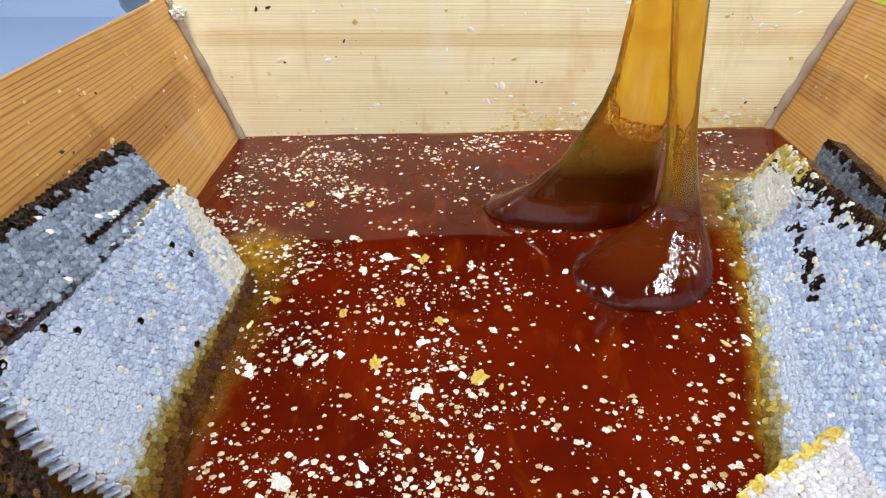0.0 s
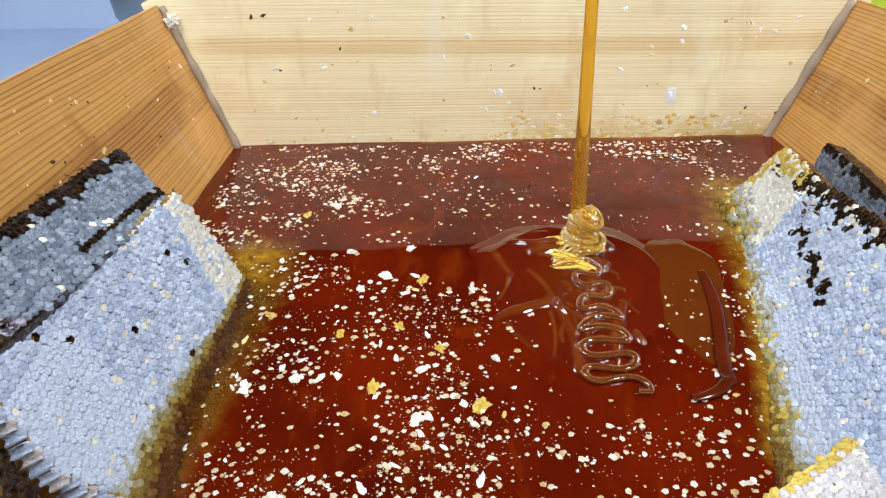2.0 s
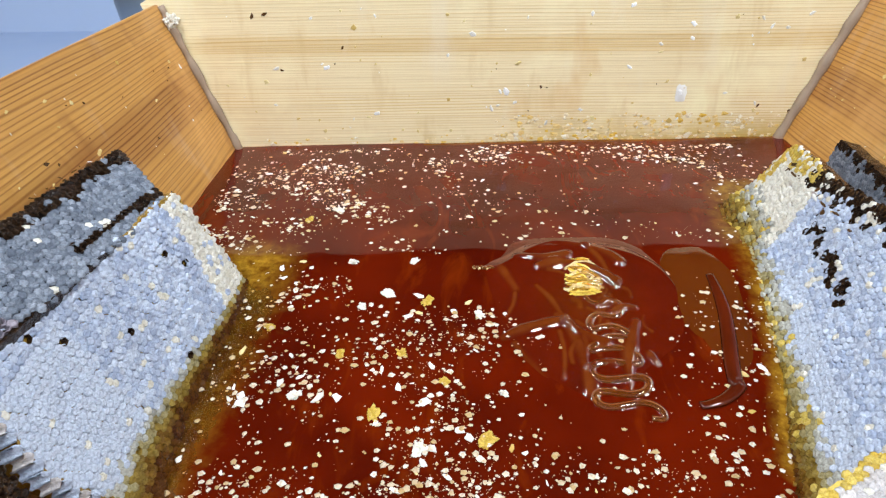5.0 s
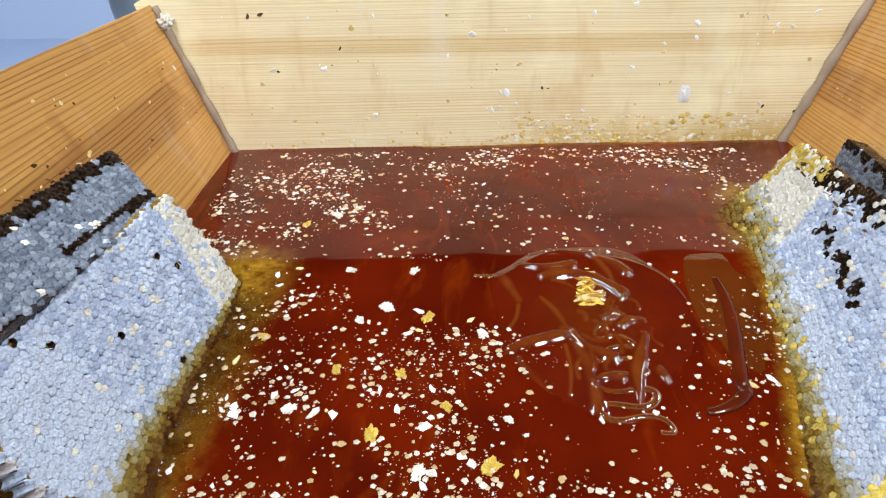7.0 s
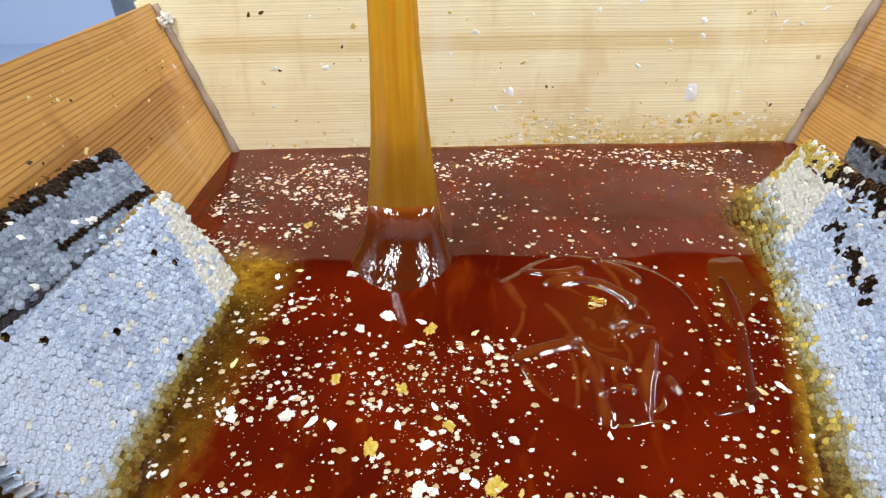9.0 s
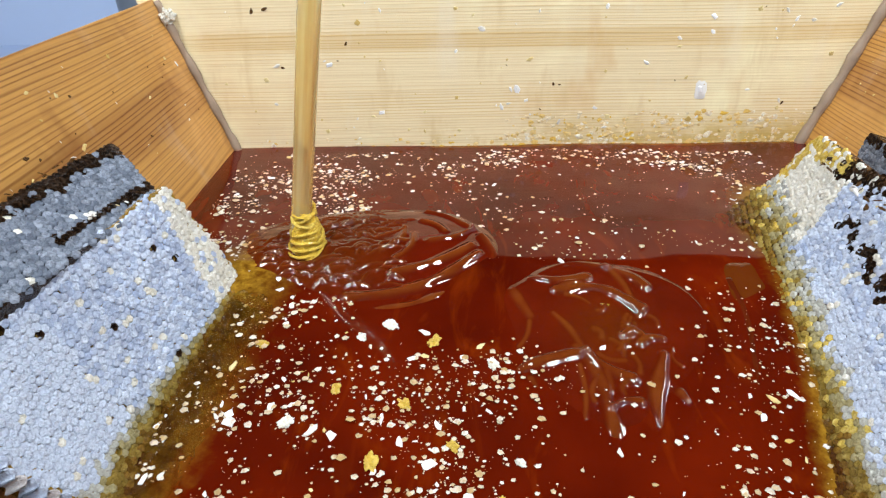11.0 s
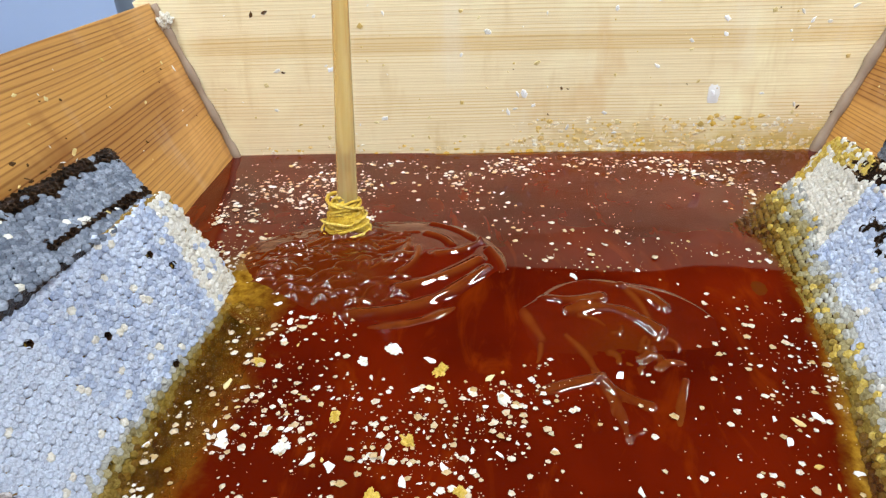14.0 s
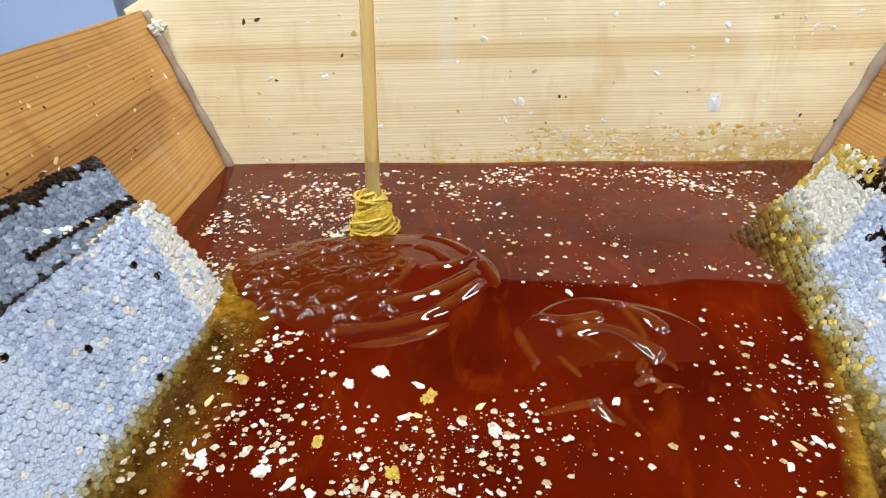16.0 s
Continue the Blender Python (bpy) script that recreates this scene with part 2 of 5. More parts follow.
def puddle_honey():
    n = Nodes("fresh_puddle_honey", 0.04, 1.49)
    att = n.attribute("fresh")
    fold_sheen = n.attribute("fold_sheen")
    col = n.mix(n.noise(30, 3), (0.050, 0.0026, 0.0004), (0.11, 0.007, 0.0006))
    # amber tint on the folds that also paints in the back board's pale reflection
    col = n.mix(n.math("MULTIPLY", fold_sheen, n.ramp(n.noise(45, 3), (0.3, 0.45), (0.6, 1.0))), col, (0.135, 0.029, 0.004))
    return n.done(n.mix(n.math("MULTIPLY", att, n.ramp(n.noise(40, 3), (0.3, 0.70), (0.7, 0.95))), col, (0.092, 0.022, 0.0018)))


PUDDLE_HONEY = puddle_honey()


def rope_honey():
    n = Nodes("fresh_rope_honey", 0.03, 1.48)
    n.b.inputs["Transmission Weight"].default_value = 0.45
    return n.done(n.mix(n.noise(60, 3), (0.12, 0.020, 0.002), (0.26, 0.070, 0.006)))


ROPE_HONEY = rope_honey()
AMBER_FOLD = plain("amber_fold", (0.070, 0.0085, 0.0012), 0.06, 0.4, 30, 0.05)
MOUND_HONEY = clear_honey("fresh_honey_mound", (0.42, 0.13, 0.008), 0.07, (0.065, 0.010, 0.001), 0.3)
COIL_HONEY = clear_honey("frothy_coiled_honey", (0.82, 0.50, 0.04), 0.08, clear=0.75)
HEAP_FROTH = wax("pale_honey_froth", (0.58, 0.33, 0.03), (0.93, 0.83, 0.48), (0.30, 0.12, 0.01), 0.12, 0.7)
WAX_FROTH = wax("honey_froth", (0.72, 0.47, 0.04), (0.88, 0.68, 0.14), (0.42, 0.20, 0.015), 0.12, 0.5)


# ---------------------------------------------------------------- mesh helpers
def mesh(name, bm, material, smooth=True):
    me = bpy.data.meshes.new(name)
    bm.normal_update()
    bm.to_mesh(me)
    bm.free()
    for m in material if isinstance(material, (list, tuple)) else [material]:
        me.materials.append(m)
    if smooth:
        me.polygons.foreach_set("use_smooth", [True] * len(me.polygons))
    return me


def thing(name, label, category, group="", kind="", at=(0, 0, 0)):
    o = new(name)
    o.empty_display_size = 0.02
    o.location = at
    return tagged(o, label, category, group, kind)


def part(name, bm, material, parent, label="", smooth=True):
    o = new(name, mesh(name, bm, material, smooth))
    o.parent = parent
    return tagged(o, label)


def solid(name, bm, material, label, category, group="", kind="", smooth=True):
    return tagged(new(name, mesh(name, bm, material, smooth)), label, category, group, kind)


def slab(corners, thick, direction, bevel=0.0):
    """A board from a flat outline, made thick along a direction."""
    bm = bmesh.new()
    a = [bm.verts.new(c) for c in corners]
    d = Vector(direction).normalized() * thick
    b = [bm.verts.new(Vector(c) + d) for c in corners]
    bm.faces.new(a), bm.faces.new(b[::-1])
    for i in range(len(a)):
        j = (i + 1) % len(a)
        bm.faces.new((a[j], a[i], b[i], b[j]))
    bmesh.ops.recalc_face_normals(bm, faces=bm.faces)
    if bevel:
        bmesh.ops.bevel(bm, geom=bm.edges[:], offset=bevel, segments=2, profile=0.6, affect="EDGES")
    return bm


def box(x0, y0, z0, x1, y1, z1, bevel=0.0):
    return slab([(x0, y0, z0), (x1, y0, z0), (x1, y1, z0), (x0, y1, z0)], z1 - z0, (0, 0, 1), bevel)


def lathe(rows, sides=20, wobble=0.0, seed=0):
    """A closed body from rows of z, centre x, centre y, half width, half depth."""
    bm = bmesh.new()
    depth = bm.verts.layers.float.new("thick")
    rings = []
    for z, cx, cy, rx, ry in rows:
        ring = []
        for i in range(sides):
            a = 2 * math.pi * i / sides
            k = 1 + wobble * noise.noise(Vector((math.cos(a) * 1.3, math.sin(a) * 1.3 + seed, z * 18)))
            ring.append(bm.verts.new((cx + rx * k * math.cos(a), cy + ry * k * math.sin(a), z)))
            ring[-1][depth] = max(0.0, min(1.0, (ry - 0.0105) / 0.009))
        rings.append(ring)
    for a, b in zip(rings, rings[1:]):
        for i in range(sides):
            j = (i + 1) % sides
            bm.faces.new((a[i], a[j], b[j], b[i]))
    bm.faces.new(rings[0][::-1]), bm.faces.new(rings[-1])
    bmesh.ops.recalc_face_normals(bm, faces=bm.faces)
    return bm


def loft(rows, sides=56, wobble=0.05, seed=0):
    """A sheet or strand of poured honey from rows of z, left x, right x, middle y, half depth and thickness 0 to 1."""
    bm = bmesh.new()
    depth = bm.verts.layers.float.new("thick")
    fine = []
    for a, b in zip(rows, rows[1:]):
        fine += [[p + (q - p) * k / 3 for p, q in zip(a, b)] for k in range(3)]
    fine.append(rows[-1])
    rings = []
    for z, x0, x1, y, d, thick in fine:
        ring = []
        for i in range(sides):
            a = 2 * math.pi * i / sides
            k = 1 + wobble * noise.noise(Vector((math.cos(a) * 2.2 + seed, math.sin(a) * 2.2, z * 5)))
            ring.append(bm.verts.new(((x0 + x1) / 2 + (x1 - x0) / 2 * k * math.cos(a), y + d * k * math.sin(a), z + 0.0015 * noise.noise(Vector((math.cos(a) * 3, math.sin(a) * 3, seed))))))
            ring[-1][depth] = thick
        rings.append(ring)
    for a, b in zip(rings, rings[1:]):
        for i in range(sides):
            j = (i + 1) % sides
            bm.faces.new((a[i], a[j], b[j], b[i]))
    bm.faces.new(rings[0][::-1]), bm.faces.new(rings[-1])
    bmesh.ops.recalc_face_normals(bm, faces=bm.faces)
    return bm


def tube(bm, pts, radius, sides=8, flat=1.0):
    """A rope along points; radius may be a function of the way along it, 0 to 1."""
    n, rings = len(pts), []
    for i, p in enumerate(pts):
        p = Vector(p)
        d = (Vector(pts[min(i + 1, n - 1)]) - Vector(pts[max(i - 1, 0)])).normalized()
        s = d.cross(Vector((0, 0, 1)))
        s = s.normalized() if s.length > 1e-4 else Vector((1, 0, 0))
        u = s.cross(d).normalized()
        r = radius(i / (n - 1)) if callable(radius) else radius
        rings.append([bm.verts.new(p + r * (math.cos(a) * s + flat * math.sin(a) * u)) for a in [2 * math.pi * k / sides for k in range(sides)]])
    for a, b in zip(rings, rings[1:]):
        for k in range(sides):
            bm.faces.new((a[k], a[(k + 1) % sides], b[(k + 1) % sides], b[k]))
    bm.faces.new(rings[0][::-1]), bm.faces.new(rings[-1])
    return bm


# ---------------------------------------------------------------- the room
def room():
    x0, x1, y0, y1, w = -2.9, 2.9, -2.4, 2.9, 0.1
    for name, b, m, label in (
        ("floor", box(x0, y0, FLOOR - w, x1, y1, FLOOR), FLOOR_PAINT, "pale blue painted floor"),
        ("wall_north", box(x0, y1, FLOOR, x1, y1 + w, 1.25), WALL_PAINT, "plain pale blue wall"),
        # added out of view: a dark upper wall and ceiling for the honey to reflect
        ("wall_upper", box(x0, y1, 1.25, x1, y1 + w, CEILING), DIMMER_GREY, "unseen dark grey upper wall added to keep the honey's reflection dark"),
        ("wall_south", box(x0, y0 - w, FLOOR, x1, y0, CEILING), SIDE_PAINT, "plain pale grey wall"),
        ("wall_west", box(x0 - w, y0 - w, FLOOR, x0, y1 + w, CEILING), SIDE_PAINT, "plain pale grey wall"),
        ("wall_east", box(x1, y0 - w, FLOOR, x1 + w, y1 + w, CEILING), SIDE_PAINT, "plain pale grey wall"),
        ("ceiling", box(x0 - w, y0 - w, CEILING, x1 + w, y1 + w, CEILING + w), DIMMER_GREY, "unseen ceiling kept dark grey to dim the honey's reflection"),
    ):
        solid(name, b, m, label, name.split("_")[0], kind="structure", smooth=False)
    first = thing("ceiling_light", "white batten ceiling light with a lit diffuser", "ceiling light", "ceiling lights")
    part("frame", box(-0.1, -0.6, -0.03, 0.1, 0.6, 0.0, 0.004), CEIL_PAINT, first)
    part("diffuser", box(-0.08, -0.57, -0.062, 0.08, 0.57, -0.03, 0.008), TUBE_GLOW, first)
    first.location = (*LAMPS[0], CEILING)
    for lx, ly in LAMPS[1:]:
        copy_thing(first, pose(lx, ly, CEILING))


room()


# ---------------------------------------------------------------- the tub
RIM, DEEP, HALF, FRONT, THICK = 0.158, -0.42, 0.33, -0.82, 0.022
LEFT_LEAN, RIGHT_LEAN, BACK_LEAN = 0.384, 0.420, 0.078


def wall_x(z, side):
    return -HALF - LEFT_LEAN * z if side < 0 else HALF + RIGHT_LEAN * z


def back_y(z):
    return BACK_LEAN * z


def tub():
    t = thing("wooden_tub", "open wooden tub of sawn pine boards with flared sides", "tub")
    low = -0.12
    xl, xr, yb = lambda z: wall_x(z, -1), lambda z: wall_x(z, 1), back_y
    part("back_board", slab([(xl(DEEP) - 0.02, yb(DEEP), DEEP), (xr(DEEP) + 0.02, yb(DEEP), DEEP), (xr(low) + 0.02, yb(low), low), (xl(low) - 0.02, yb(low), low)], THICK, (0, 1, -0.08), 0.0015), PALE_WOOD, t, "", False)
    top, z0 = RIM + 0.035, low + 0.001
    part("back_board", slab([(xl(z0) - 0.02, yb(z0), z0), (xr(z0) + 0.02, yb(z0), z0), (xr(RIM) + 0.02, yb(RIM), RIM), (xr(top) - 0.03, yb(top), top), (xl(top) + 0.06, yb(top), top), (xl(top) + 0.03, yb(RIM + 0.018), RIM + 0.018), (xl(RIM) - 0.02, yb(RIM), RIM)], THICK, (0, 1, -0.08), 0.0015), PALE_WOOD, t, "pale yellow pine board with fine straight grain", False)
    for side, wx, d in ((-1, xl, (-1, 0, -0.38)), (1, xr, (1, 0, -0.42))):
        for z0, z1 in ((DEEP, low), (low + 0.001, RIM)):
            part("side_board", slab([(wx(z0), yb(z0) - 0.001, z0), (wx(z1), yb(z1) - 0.001, z1), (wx(z1), FRONT, z1), (wx(z0), FRONT, z0)], THICK, d, 0.002), RED_WOOD, t, "orange-brown pine board with strong grain", False)
    part("front_board", slab([(xl(DEEP), FRONT, DEEP), (xr(DEEP), FRONT, DEEP), (xr(RIM), FRONT, RIM), (xl(RIM), FRONT, RIM)], THICK, (0, -1, 0), 0.002), PALE_WOOD, t, "", False)
    part("bottom_board", box(xl(DEEP) - 0.02, FRONT - 0.02, FLOOR, xr(DEEP) + 0.02, 0.0, DEEP), PALE_WOOD, t, "", False)
    rng = random.Random(4)
    for side in (-1, 1):
        bm = bmesh.new()
        pts = []
        for i in range(40):
            z = -0.1 + (RIM + 0.1 - 0.002) * i / 39
            pts.append((wall_x(z, side) - side * (0.003 + rng.uniform(-0.0006, 0.0006)), back_y(z) - 0.003 + rng.uniform(-0.0006, 0.0006), z))
        # the right seam is made wider to stand in for the corner's brown shadow
        wide = 0.0045 if side < 0 else 0.0058
        tube(bm, pts, lambda s: wide + 0.001 * math.sin(s * 37), 8)
        part("caulk_seam", bm, CAULK, t, "greyish dried caulk and painted-in shade in the corner joint")
    return t


tub()


# ---------------------------------------------------------------- the honey
def surf(y):
    """The height of the honey at rest: level at the back, sagging towards the front."""
    s = -(y + 0.285)
    return -0.29 * 0.5 * (s + math.sqrt(s * s + 0.0012)) + 0.0003


def progress(t):
    s = t / 16.0
    return s * (1.25 - 0.25 * s)


def level(t):
    """How far the honey has sunk, and how it has tipped, by a time."""
    return -0.0007 - 0.0093 * progress(t), -1.07 + 1.8 * progress(t)


def honey_z(x, y, t):
    dz, tip = level(t)
    return surf(y) + dz - x * math.tan(radians(tip))


# where the plan of what floats lies in the tub when the clip starts and when it ends: terms 1, x, y, x * y, y * y
SPREAD = (
    ((0.0002, 1.0138, -0.083, -0.053, -0.0042), (-0.004, -0.0185, 0.9522, -0.12, -0.0919)),
    ((0.0075, 0.9796, -0.0345, -0.0779, 0.0055), (0.0004, 0.056, 0.8963, 0.0493, -0.1303)),
)


def spot(x, y, t):
    """The place in the tub, at a time, of a point of the floating plan."""
    terms = (1, x, y, x * y, y * y)
    (ax, ay), (bx, by) = ([sum(k * v for k, v in zip(row, terms)) for row in m] for m in SPREAD)
    s = t / 16.0
    return ax + (bx - ax) * s, ay + (by - ay) * s


def plan(x, y):
    """The point of the floating plan that lies at a place in the tub halfway through."""
    px, py = x, y
    for _ in range(4):
        qx, qy = spot(px, py, 8)
        px, py = px + x - qx, py + y - qy
    return px, py


# how the slabs sway in the honey: seconds, metres and degrees
SWAY = ((0, 0.0029, -0.0155, 0.0037, -1.39, 0.99, 4.32), (4, 0.0037, -0.0056, 0.0007, -1.60, 0.72, 3.71), (8, 0.0049, 0.0025, -0.0014, -1.64, 0.20, 2.86), (12, 0.0067, 0.0116, -0.0042, -1.87, -0.35, 1.77), (16, 0.0076, 0.0179, -0.0056, -2.06, -0.57, 1.86))


def sway(t):
    for (t0, *a), (t1, *b) in zip(SWAY, SWAY[1:]):
        if t <= t1:
            s = (t - t0) / (t1 - t0)
            return pose(*[u + (v - u) * s for u, v in zip(a, b)])


def flow(x, y, t):
    """Where a thing that floats at x, y of the plan when the clip starts has drifted to by a time."""
    a = math.exp(-((x + 0.07) / 0.13) ** 2) * math.exp(-((y + 0.34) / 0.13) ** 2)
    b = math.exp(-((x - 0.2) / 0.09) ** 2)
    g = progress(t)
    return spot(x + g * (0.035 * math.exp(-((x - 0.08) / 0.07) ** 2 - ((y + 0.48) / 0.06) ** 2) - 0.02 * b), y - g * (0.105 * a + 0.035 * b + 0.012), t)


LEFT_LINE = [(-0.256, -0.278), (-0.315, -0.49)]
RIGHT_LINE = [(0.214, -0.165), (0.118, -0.47)]


def off_line(x, y, line):
    (ax, ay), (bx, by) = line
    d = Vector((bx - ax, by - ay))
    s = max(0, min(1, Vector((x - ax, y - ay)).dot(d) / d.length_squared))
    return (Vector((x, y)) - Vector((ax, ay)) - s * d).length


def pool():
    bm = bmesh.new()
    nx, ny, y0, y1 = 150, 180, FRONT - 0.004, 0.004
    grid, shallow, clear = [], [], []
    for j in range(ny + 1):
        row = []
        y = y0 + (y1 - y0) * j / ny
        for i in range(nx + 1):
            s = i / nx * 2 - 1
            z = surf(y)
            x = s * (HALF + 0.004 + 0.3 * min(0, z) * 0.9)
            p = Vector((x, y, z))
            z += 0.0012 * noise.noise(p * 8) + 0.0004 * noise.noise(p * 30)
            px, py = plan(x, y)
            near = min(off_line(px, py, LEFT_LINE) * 0.85, off_line(px, py, RIGHT_LINE) * (1.0 + 2.0 * max(0, min(1, (-0.25 - py) / 0.14))))
            edge = max(0, 1 - (y1 - 0.004 - y) / 0.012)
            shallow.append(max(math.exp(-((near / 0.030) ** 2)), 0.6 * edge * (x > -0.1)))
            clear.append(math.exp(-((off_line(px, py, LEFT_LINE) * 0.85 / 0.030) ** 2)) * max(0, min(1, (-0.292 - py) / 0.03)))
            row.append(bm.verts.new((x, y, z)))
        grid.append(row)
    for j in range(ny):
        for i in range(nx):
            bm.faces.new((grid[j][i], grid[j][i + 1], grid[j + 1][i + 1], grid[j + 1][i]))
    o = solid("honey_pool", bm, HONEY, "deep red-brown glossy honey filling the wooden tub", "honey")
    col = o.data.attributes.new("shallow", "FLOAT", "POINT")
    col.data.foreach_set("value", shallow)
    o.data.attributes.new("clear", "FLOAT", "POINT").data.foreach_set("value", clear)
    o.modifiers.new("body", "SOLIDIFY").thickness = 0.05
    o.modifiers["body"].offset = -1
    return o


POOL = pool()


# ---------------------------------------------------------------- the combs
CELL = 0.0050


def inside(u, v, poly):
    hit = False
    for (a, b), (c, d) in zip(poly, poly[1:] + poly[:1]):
        if (b > v) != (d > v) and u < (c - a) * (v - b) / (d - b) + a:
            hit = not hit
    return hit


def cap_shape(rng, empty):
    """One capped cell, a low uneven six-sided dome; an empty one is a sunken cup. Rings of points in its own space."""
    turn = rng.uniform(-0.1, 0.1)
    tx, ty = rng.gauss(0, 0.17), rng.gauss(0, 0.17)
    r = CELL / math.sqrt(3) * rng.uniform(0.92, 1.1)
    rise = rng.uniform(-0.0008, 0.0008)
    rings = []
    for k, lift in ((1.06, 0.0004), (0.86, 0.0), (0.8, -0.004)) if empty else ((1.08, -0.0016), (0.86, 0.0003 + rise * 0.4), (0.45, rise)):
        ring = []
        for i in range(6):
            a = math.pi / 6 + turn + i * math.pi / 3
            q = r * k * rng.uniform(0.93, 1.07)
            du, dv = q * math.cos(a), q * math.sin(a)
            ring.append((du, dv, lift + (tx * du + ty * dv + rng.gauss(0, 0.00016)) * (k < 1)))
        rings.append(ring)
    return rings


def add_cap(bm, rings, m, slot, empty):
    vs = [[bm.verts.new(m @ Vector(p)) for p in ring] for ring in rings]
    faces = [bm.faces.new(vs[2])]
    for a, b in zip(vs, vs[1:]):
        faces += [bm.faces.new((a[i], a[(i + 1) % 6], b[(i + 1) % 6], b[i])) for i in range(6)]
    for f in faces:
        f.material_index, f.smooth = slot, not empty


CAP_RNG = random.Random(77)
CAPS = {False: [cap_shape(CAP_RNG, False) for _ in range(24)], True: [cap_shape(CAP_RNG, True) for _ in range(5)]}
CAP_MESHES = {}


def cap_mesh(n, empty, material):
    """The shared mesh of one cap shape in one wax."""
    key = (n, empty, material.name)
    if key not in CAP_MESHES:
        bm = bmesh.new()
        add_cap(bm, CAPS[empty][n], Matrix.Identity(4), 0, empty)
        me = bpy.data.meshes.new("cell_cap")
        bm.to_mesh(me)
        bm.free()
        me.materials.append(material)
        CAP_MESHES[key] = me
    return CAP_MESHES[key]


def comb(name, label, c, U, V, outline, thick, slots, choose, seed, back=None, bend=None, single=None):
    """A slab of comb: a body with rows of capped cells on its face. U, V: along and up the face.
    single: the stretch of U within which each cap is a piece of its own."""
    U, V = Vector(U).normalized(), Vector(V).normalized()
    N = U.cross(V).normalized()
    if N.z < 0:
        N = -N
    c, rng = Vector(c), random.Random(seed)
    t = thing(name, label, "honeycomb", at=c)
    bend = bend or (lambda u, v: 0.0)
    bm = bmesh.new()
    us, vs = [p[0] for p in outline], [p[1] for p in outline]
    k, v, count = 0, min(vs), 0
    while v < max(vs):
        u = min(us) + (k % 2) * CELL / 2
        while u < max(us):
            uu, vv = u + rng.gauss(0, 0.0003), v + rng.gauss(0, 0.0003)
            if inside(uu, vv, outline):
                slot, rise, empty = choose(uu, vv, rng)
                n = rng.randrange(len(CAPS[empty]))
                P = U * uu + V * vv + N * (bend(uu, vv) + 0.0016 * noise.noise(Vector((uu * 45, vv * 45, seed))) + rng.gauss(0, 0.0003))
                m = Matrix.Translation(P) @ Matrix((U, V if U.cross(V).dot(N) > 0 else -V, N)).transposed().to_4x4() @ Matrix.Rotation(rng.randrange(6) * math.pi / 3, 4, "Z")
                if single and single[0] < uu < single[1] and vv > 0.0 and count < 300:
                    o = new("cell_cap", cap_mesh(n, empty, slots[slot]))
                    o.parent, o.matrix_basis = t, m
                    count += 1
                else:
                    add_cap(bm, CAPS[empty][n], m, slot, empty)
            u += CELL
        v, k = v + CELL * 0.866, k + 1
    caps = part("cell_caps", bm, slots, t, "rows of small six-sided wax cappings", smooth=False)
    caps["kind"] = "stuff"
    # the body behind the caps, its rim ragged
    bm = bmesh.new()
    ring = []
    for (a, b), (d, e) in zip(outline, outline[1:] + outline[:1]):
        m = max(2, int(math.hypot(d - a, e - b) / 0.004))
        for i in range(m):
            s = i / m
            ring.append((a + (d - a) * s + rng.gauss(0, 0.0004), b + (e - b) * s + rng.gauss(0, 0.0004)))
    top = [bm.verts.new(U * a + V * b + N * (bend(a, b) - 0.0006)) for a, b in ring]
    low = [bm.verts.new(U * a + V * b + N * (min(0.0, bend(a, b)) - thick + rng.gauss(0, 0.0006))) for a, b in ring]
    mu, mv = sum(p[0] for p in ring) / len(ring), sum(p[1] for p in ring) / len(ring)
    steps = [top] + [[bm.verts.new(U * p + V * q + N * (bend(p, q) - 0.0034)) for p, q in [(mu + (a - mu) * k, mv + (b - mv) * k) for a, b in ring]] for k in (0.86, 0.72, 0.58, 0.44, 0.3, 0.16)]
    mid = bm.verts.new(U * mu + V * mv + N * (bend(mu, mv) - 0.0034))
    for i in range(len(ring)):
        j = (i + 1) % len(ring)
        for a, b in zip(steps, steps[1:]):
            bm.faces.new((a[i], a[j], b[j], b[i]))
        bm.faces.new((steps[-1][i], steps[-1][j], mid))
        bm.faces.new((top[j], top[i], low[i], low[j]))
    bm.faces.new(low)
    bmesh.ops.recalc_face_normals(bm, faces=bm.faces)
    part("comb_body", bm, back or AMBER_WAX, t, smooth=False)
    return t, c, U, V, N


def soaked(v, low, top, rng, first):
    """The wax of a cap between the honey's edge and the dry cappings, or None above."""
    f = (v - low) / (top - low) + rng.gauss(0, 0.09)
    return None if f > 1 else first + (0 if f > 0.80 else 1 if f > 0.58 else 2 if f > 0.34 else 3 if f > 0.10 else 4)


